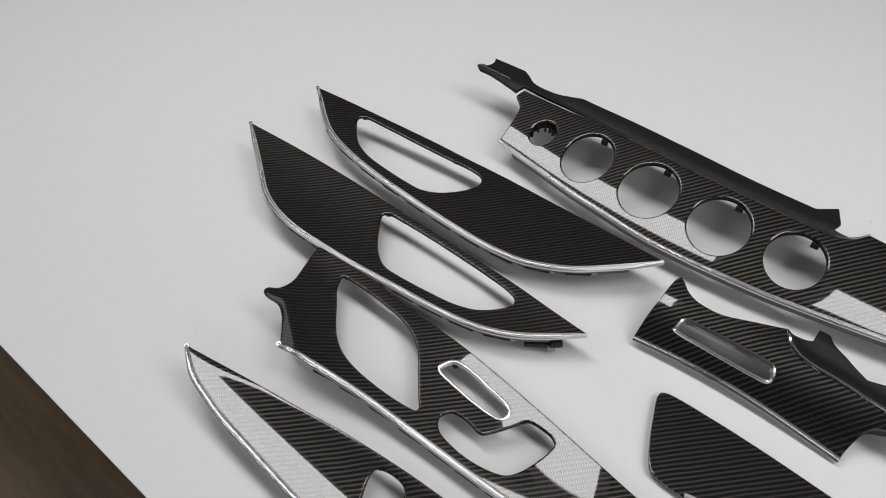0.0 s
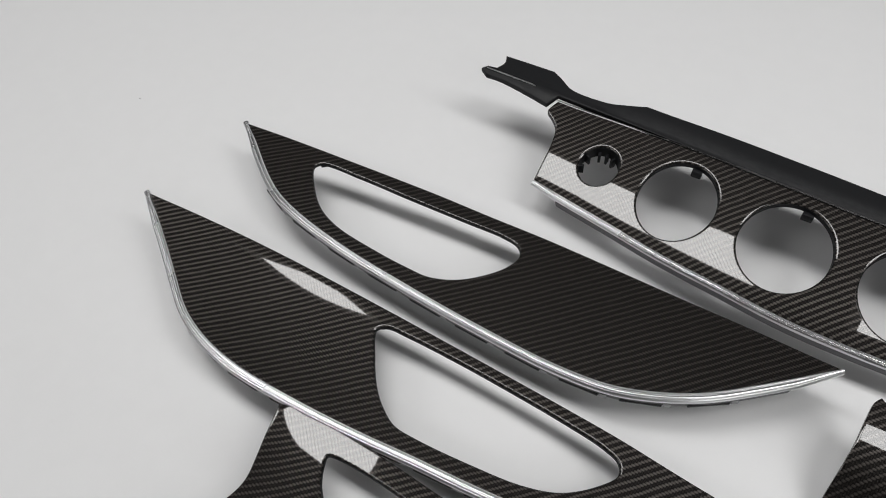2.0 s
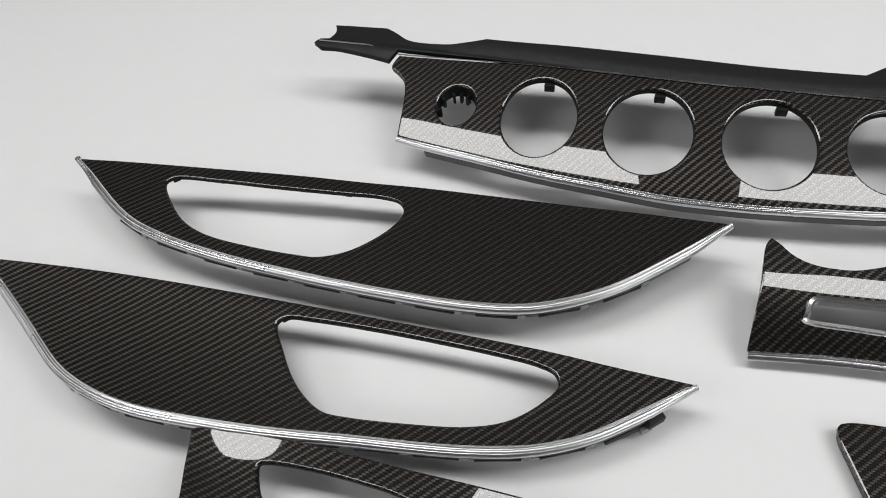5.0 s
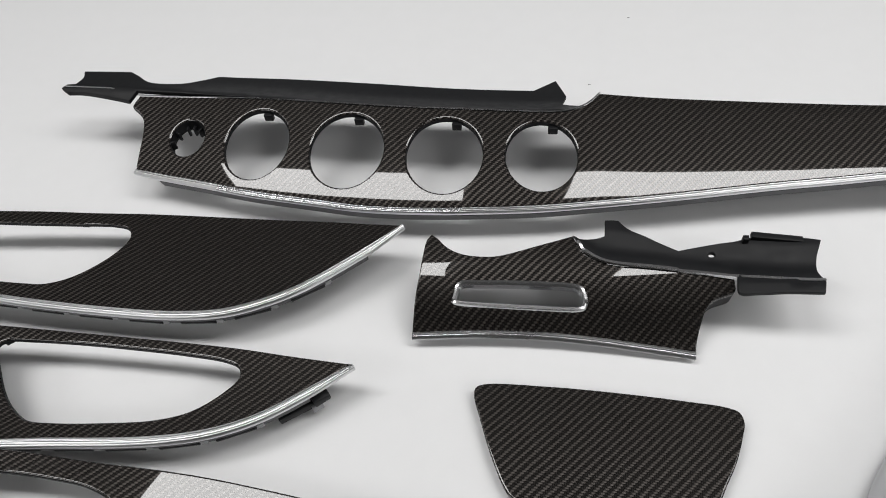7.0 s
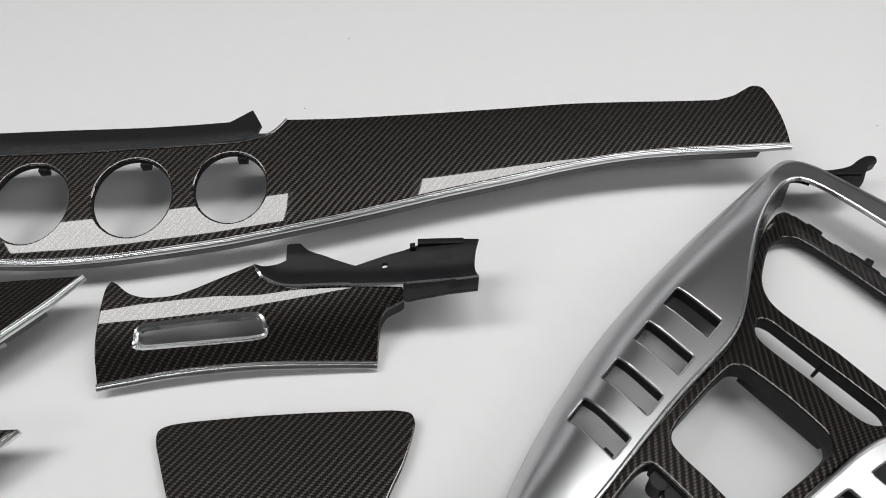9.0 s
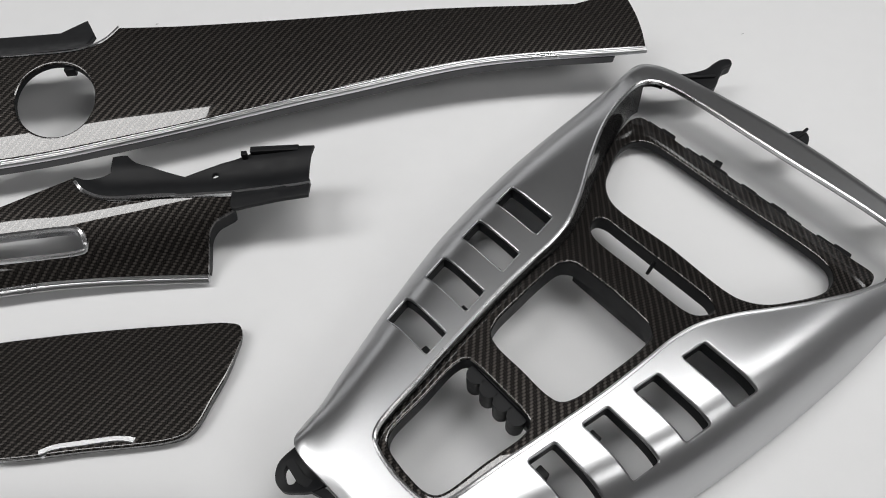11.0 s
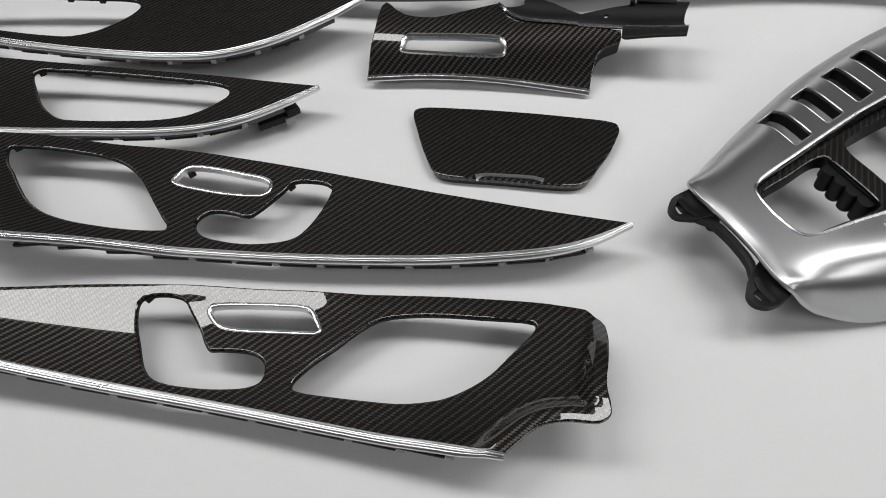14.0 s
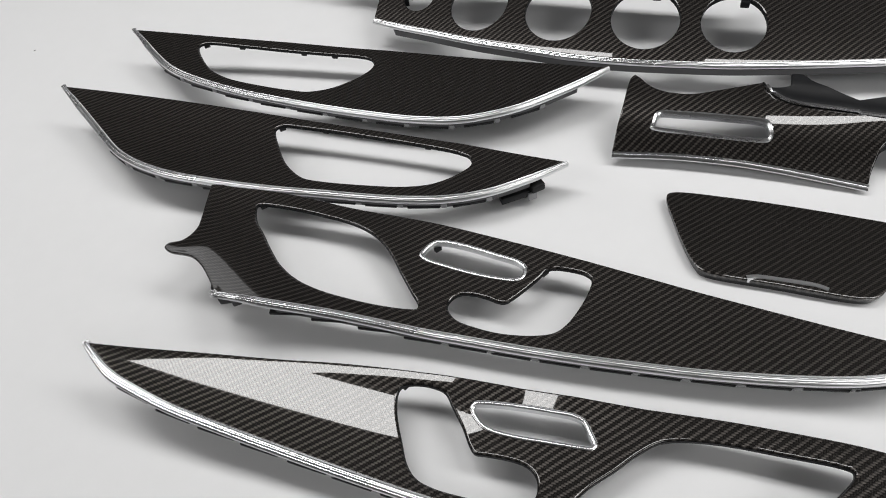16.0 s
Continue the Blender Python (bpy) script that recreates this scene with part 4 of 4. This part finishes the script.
def shell_raw(a, b):
    """Height of the shell and the distance in from its edge (past the edge: minus)."""
    top = run(a, (-0.092, -0.055, -0.02, 0.12, 0.20, 0.30), (0.0498, 0.0522, 0.0545, 0.056, 0.050, 0.038)) - 0.02 * ramp(abs(b) - 0.05)
    w = np.array((a, b)) - loop_np
    t = np.clip((w * loop_step).sum(1) / loop_len, 0, 1)
    gap = w - t[:, None] * loop_step
    far = (gap ** 2).sum(1)
    k = int(far.argmin())
    side = loop_step[k, 0] * gap[k, 1] - loop_step[k, 1] * gap[k, 0]
    d = math.copysign(math.sqrt(far[k]), side * LOOP_TURN)
    at = float(loop_np[k, 0] + t[k] * loop_step[k, 0])
    foot = run(at, (-0.0855, -0.083, -0.0745, -0.058, -0.02, 0.22, 0.30, 0.315), (0.0494, 0.0485, 0.0370, 0.0220, 0.0085, 0.0065, 0.018, 0.026))
    r = run(at, (-0.0855, -0.083, -0.0745, -0.05, 0.0, 0.20, 0.27, 0.30), (0.004, 0.007, 0.0145, 0.022, 0.029, 0.028, 0.014, 0.005))
    bend = 0.95
    u = bend * min(1.04, max(0.0, 1 - d / r))
    return top - max(0.0, top - foot) * (1 - math.sqrt(1 - u * u)) / (1 - math.sqrt(1 - bend * bend)), d


# the same surface with its creases rounded, on an even net
NET = 0.003
net_a, net_b = np.arange(-0.096, 0.3321, NET), np.arange(-0.1350, 0.1351, NET)
net_raw = np.array([[shell_raw(a, b) for b in net_b] for a in net_a])
net_in = inside(np.array([(a, b) for a in net_a for b in net_b]), shell_out).reshape(len(net_a), len(net_b)).astype(float)
net_h, net_d = net_raw[:, :, 0] * net_in, net_raw[:, :, 1] * net_in
weight = net_in.copy()
for _ in range(14):
    for axis in (0, 1):
        net_h = 0.25 * np.roll(net_h, 1, axis) + 0.5 * net_h + 0.25 * np.roll(net_h, -1, axis)
        weight = 0.25 * np.roll(weight, 1, axis) + 0.5 * weight + 0.25 * np.roll(weight, -1, axis)
net_h = np.where(weight > 1e-4, net_h / np.maximum(weight, 1e-4), net_raw[:, :, 0])
fade = np.clip((net_d - 0.003) / 0.010, 0, 1)
net_h = np.where(net_in > 0, net_raw[:, :, 0] * (1 - fade) + net_h * fade, net_raw[:, :, 0])


def height_shell(a, b):
    h, d = shell_raw(a, b)
    u, v = (a - net_a[0]) / NET, (b - net_b[0]) / NET
    i, j = min(max(int(u), 0), len(net_a) - 2), min(max(int(v), 0), len(net_b) - 2)
    u, v = u - i, v - j
    soft = (net_h[i, j] * (1 - u) + net_h[i + 1, j] * u) * (1 - v) + (net_h[i, j + 1] * (1 - u) + net_h[i + 1, j + 1] * u) * v
    k = min(1.0, max(0.0, (d - 0.0025) / 0.008)) * min(1.0, max(0.0, (0.300 - a) / 0.012))
    return float(h * (1 - k) + soft * k)


windows = []
for k in range(4):
    a0, b0 = 0.0350 * k, 0.0392 + 0.0055 * k
    quad = [(a0, b0), (a0 + 0.0182, b0 + 0.0027), (a0 + 0.0182, b0 + 0.0398), (a0, b0 + 0.0370)]
    loop = []
    for i in range(4):
        p, c, n = (np.array(quad[(i + s) % 4]) for s in (-1, 0, 1))
        u, w = (p - c) / np.linalg.norm(p - c), (n - c) / np.linalg.norm(n - c)
        loop += [c + 0.0016 * u, c + 0.0005 * (u + w), c + 0.0016 * w]
        count = int(np.linalg.norm(n - c) / 0.0025)
        loop += [c + w * (0.0016 + (np.linalg.norm(n - c) - 0.0032) * k2 / count) for k2 in range(1, count)]
    windows += [loop, [np.array((q[0], -q[1])) for q in loop][::-1]]
shell = part("silver_shell", sheet(shell_out, [shell_in] + windows, height_shell, 0.0042, 0.0036, 0.0010, rings=(0.0005, 0.0018, 0.0038, 0.0065, 0.0100, 0.0140, 0.0185)), SILVER, console, "satin silver painted shell", 45)
for q in windows:
    lip(q, height_shell, shell, 0.011, BLACK, "switch_sleeve", 0.0030)
    edge_loop = q if area(q) < 0 else q[::-1]
    part("switch_rim", sweep(lift(edge_loop, height_shell, -0.0006), [(-0.0008, 0.0002), (-0.0003, 0.0006), (0.0003, 0.0002), (0.0005, -0.0014), (-0.0006, -0.0014)], closed=True), SILVER, shell, "thin rounded silver rim")
    s = 1 if q[0][1] > 0 else -1
    mid = np.mean(q, 0)
    part("switch_clip", block(mid[0] - 0.004, mid[1] - s * 0.0125, 0.034, 0.007, 0.007, 0.012, 0, 0.0008), BLACK, shell)


def height_frame(a, b):
    return run(a, (-0.06, 0.04, 0.10, 0.125, 0.15, 0.20, 0.26, 0.30), (0.0455, 0.047, 0.045, 0.041, 0.0355, 0.0265, 0.0145, 0.012))


# inner wall from the silver rim down to the carbon inlay
wall_bm = bmesh.new()
upper = [wall_bm.verts.new((q[0], q[1], height_shell(q[0], q[1]) - 0.0012)) for q in shell_in]
lower = []
for q in shell_in:
    pull = run(q[0], (-0.06, 0.10, 0.20, 0.30), (0.0012, 0.0020, 0.010, 0.004))
    d = -np.sign(q[1]) * pull if abs(q[1]) > 0.006 and -0.05 < q[0] < 0.285 else 0.0
    end = height_frame(q[0], q[1]) - 0.004 if q[0] < 0.285 else height_shell(q[0], q[1]) - 0.006
    lower.append(wall_bm.verts.new((q[0], q[1] + d, end)))
for k in range(len(upper)):
    n = (k + 1) % len(upper)
    if shell_in[k][0] > 0.2945 and shell_in[n][0] > 0.2945:
        continue
    wall_bm.faces.new([upper[k], upper[n], lower[n], lower[k]])
bmesh.ops.solidify(wall_bm, geom=wall_bm.faces[:], thickness=0.0012)
part("inner_wall", wall_bm, GLOSS, console, "gloss black inner wall")
lp = shell_in if area(shell_in) < 0 else shell_in[::-1]
part("rim_line", sweep(lift(lp, height_shell), [(-0.0014, -0.0004), (-0.0010, 0.0007), (0.0, 0.0012), (0.0010, 0.0007), (0.0014, -0.0016)], closed=True), CHROME, console, "bright rim round the opening")

frame_half = [(-0.0535, 0.0), (-0.052, 0.015), (-0.049, 0.022), (-0.043, 0.0255), (-0.013, 0.0305), (0.030, 0.0365), (0.060, 0.0400), (0.090, 0.0425), (0.110, 0.0440), (0.128, 0.0475), (0.150, 0.0555), (0.185, 0.0720), (0.220, 0.0880), (0.250, 0.0995), (0.268, 0.1030)]
fc = curve(frame_half, 0.003)
back_bar = curve([(0.268, 0.1030), (0.277, 0.1000), (0.278, 0.085), (0.2765, 0.040), (0.2765, 0.0)], 0.003)
half_frame = fc + back_bar[1:]
frame_loop = [np.array(q) for q in half_frame] + [np.array((q[0], -q[1])) for q in half_frame[-2:0:-1]]

FRAME_HOLES = [
    [(-0.0490, 0.0), (-0.0480, 0.013), (-0.0455, 0.0185), (-0.041, 0.0215), (-0.015, 0.0245), (0.0115, 0.0275), (0.0185, 0.0255), (0.0203, 0.018), (0.0207, 0.0)],
    [(0.0365, 0.0), (0.0365, 0.020), (0.039, 0.0275), (0.046, 0.0315), (0.070, 0.0345), (0.098, 0.0365), (0.110, 0.0355), (0.116, 0.030), (0.1175, 0.022), (0.1190, 0.0)],
    [(0.1430, 0.0), (0.1430, 0.036), (0.1460, 0.0425), (0.154, 0.0475), (0.161, 0.0475), (0.1645, 0.042), (0.1650, 0.030), (0.1650, 0.0)],
    [(0.1800, 0.0), (0.1785, 0.044), (0.1810, 0.054), (0.190, 0.0655), (0.208, 0.0760), (0.235, 0.0860), (0.250, 0.0850), (0.258, 0.0790), (0.2610, 0.068), (0.2610, 0.0)]]
frame_cuts = [both(q) for q in FRAME_HOLES]
carbon_frame = part("carbon_frame", sheet(frame_loop, frame_cuts, height_frame, 0.005, 0.004, 0.0012), CARBON, console, "gloss carbon fibre frame with crossbars")
for k, q in enumerate(frame_cuts):
    lip(q, height_frame, carbon_frame, (0.012, 0.016, 0.012, 0.007)[k], BLACK)
for k in range(4):
    part("rib", rod((0.0172, 0.016 - 0.0108 * k, 0.042), (0.0172, 0.016 - 0.0108 * k, 0.024), 0.0058, 0.0052, 16), BLACK, console)
for k in range(15):
    b0 = -0.088 + 0.0126 * k
    part("rear_moulding", block(0.2800 + 0.0010 * (k * 5 % 3), b0, 0.0042 + 0.0004 * (k * 7 % 4), 0.0040 + 0.0010 * (k * 3 % 4), 0.0136, 0.0066, 0, 0.0014), BLACK, carbon_frame)
part("rear_catch", block(0.2850, 0.030, 0.0065, 0.007, 0.006, 0.006, 12, 0.001), BLACK, carbon_frame)
part("rib_plate", block(0.0225, 0.0, 0.035, 0.006, 0.050, 0.018, 0, 0.001), BLACK, console)
part("tray_wall", block(0.1205, 0.0, 0.028, 0.003, 0.062, 0.024, 0, 0.001), BLACK, console)
part("pin", rod((0.167, 0.001, 0.030), (0.161, 0.001, 0.016), 0.0016, 0.0012, 8), BLACK, console)


def tab(side):
    """A black fixing ear with a slotted hole."""
    outline = [(-0.074, 0.022), (-0.085, 0.023), (-0.091, 0.026), (-0.0965, 0.031), (-0.1015, 0.037), (-0.1015, 0.044), (-0.096, 0.050), (-0.088, 0.0515), (-0.080, 0.050), (-0.074, 0.047)]
    slot = [(-0.0975, 0.0385), (-0.0955, 0.0365), (-0.0925, 0.0375), (-0.0905, 0.0435), (-0.0920, 0.0460), (-0.0950, 0.0450)]
    o = [(a, b * side) for a, b in outline]
    s = [(a, b * side) for a, b in slot]
    return sheet(curve(o, 0.0015, True), [curve(s, 0.001, True)], lambda a, b: 0.0365 + 0.004 * math.exp(-((a + 0.078) / 0.006) ** 2) + 18.0 * (abs(b) - 0.041) ** 2, 0.0025, 0.005, 0.0008)


for s in (1, -1):
    part("fixing_ear", tab(s), BLACK, console, "black plastic ear with slotted hole")
lip_half = [(-0.0843, 0.0, 0.0422), (-0.0848, 0.012, 0.0420), (-0.0856, 0.020, 0.0410), (-0.0880, 0.027, 0.0385), (-0.0905, 0.036, 0.0370), (-0.0895, 0.048, 0.0365)]
part("front_lip", sweep(lip_half[::-1] + [(a, -b, z) for a, b, z in lip_half[1:]], [(-0.002, 0.001), (0.0028, 0.001), (0.0028, -0.005), (-0.002, -0.008)], side=1), BLACK, console)
PRONGS = ([(0.316, 0.109), (0.320, 0.106), (0.330, 0.097), (0.342, 0.091), (0.352, 0.0905), (0.361, 0.0885), (0.365, 0.084), (0.361, 0.0795), (0.352, 0.081), (0.344, 0.0785), (0.332, 0.074), (0.322, 0.0755), (0.316, 0.075)],
          [(0.319, 0.008), (0.327, 0.0075), (0.335, 0.0045), (0.340, -0.001), (0.337, -0.006), (0.329, -0.0095), (0.319, -0.010)],
          [(0.318, -0.074), (0.325, -0.0755), (0.335, -0.080), (0.340, -0.085), (0.335, -0.092), (0.318, -0.096)])
for q in PRONGS:
    mid_b = sum(b for _, b in q) / len(q)
    prong = part("rear_prong", sheet(curve(q, 0.002, True), [], lambda a, b: 0.030 + 0.05 * (a - 0.31) - 6.0 * (b - mid_b) ** 2, 0.004, 0.009, 0.002), BLACK, console, "stubby black plastic prong")
    part("prong_rib", block(0.329, mid_b, 0.0318, 0.024, 0.0022, 0.003, -38 if mid_b > 0.05 else 0, 0.0006), BLACK, prong)
for a0, b0 in ((-0.06, 0.035), (-0.06, -0.035), (0.24, 0.116), (0.24, -0.116)):
    part("foot", rod((a0, b0, 0.0002), (a0, b0, 0.020), 0.004, 0.004), BLACK, console)

# ---- specks of lint on the white top ----
for k, (x, y) in enumerate(((0.104, 0.804), (0.594, 0.594), (0.332, 0.145), (0.060, 0.693), (-0.749, 0.475))):
    speck = thing("lint_speck", (x, y, 0), "tiny dark speck of lint on the white table", "lint", "specks on the table")
    part("fibre", rod((x - 0.0012, y, 0.0004), (x + 0.0010, y + 0.0006 * (k % 3), 0.0006), 0.00028, 0.00016, 6), LINT, speck)
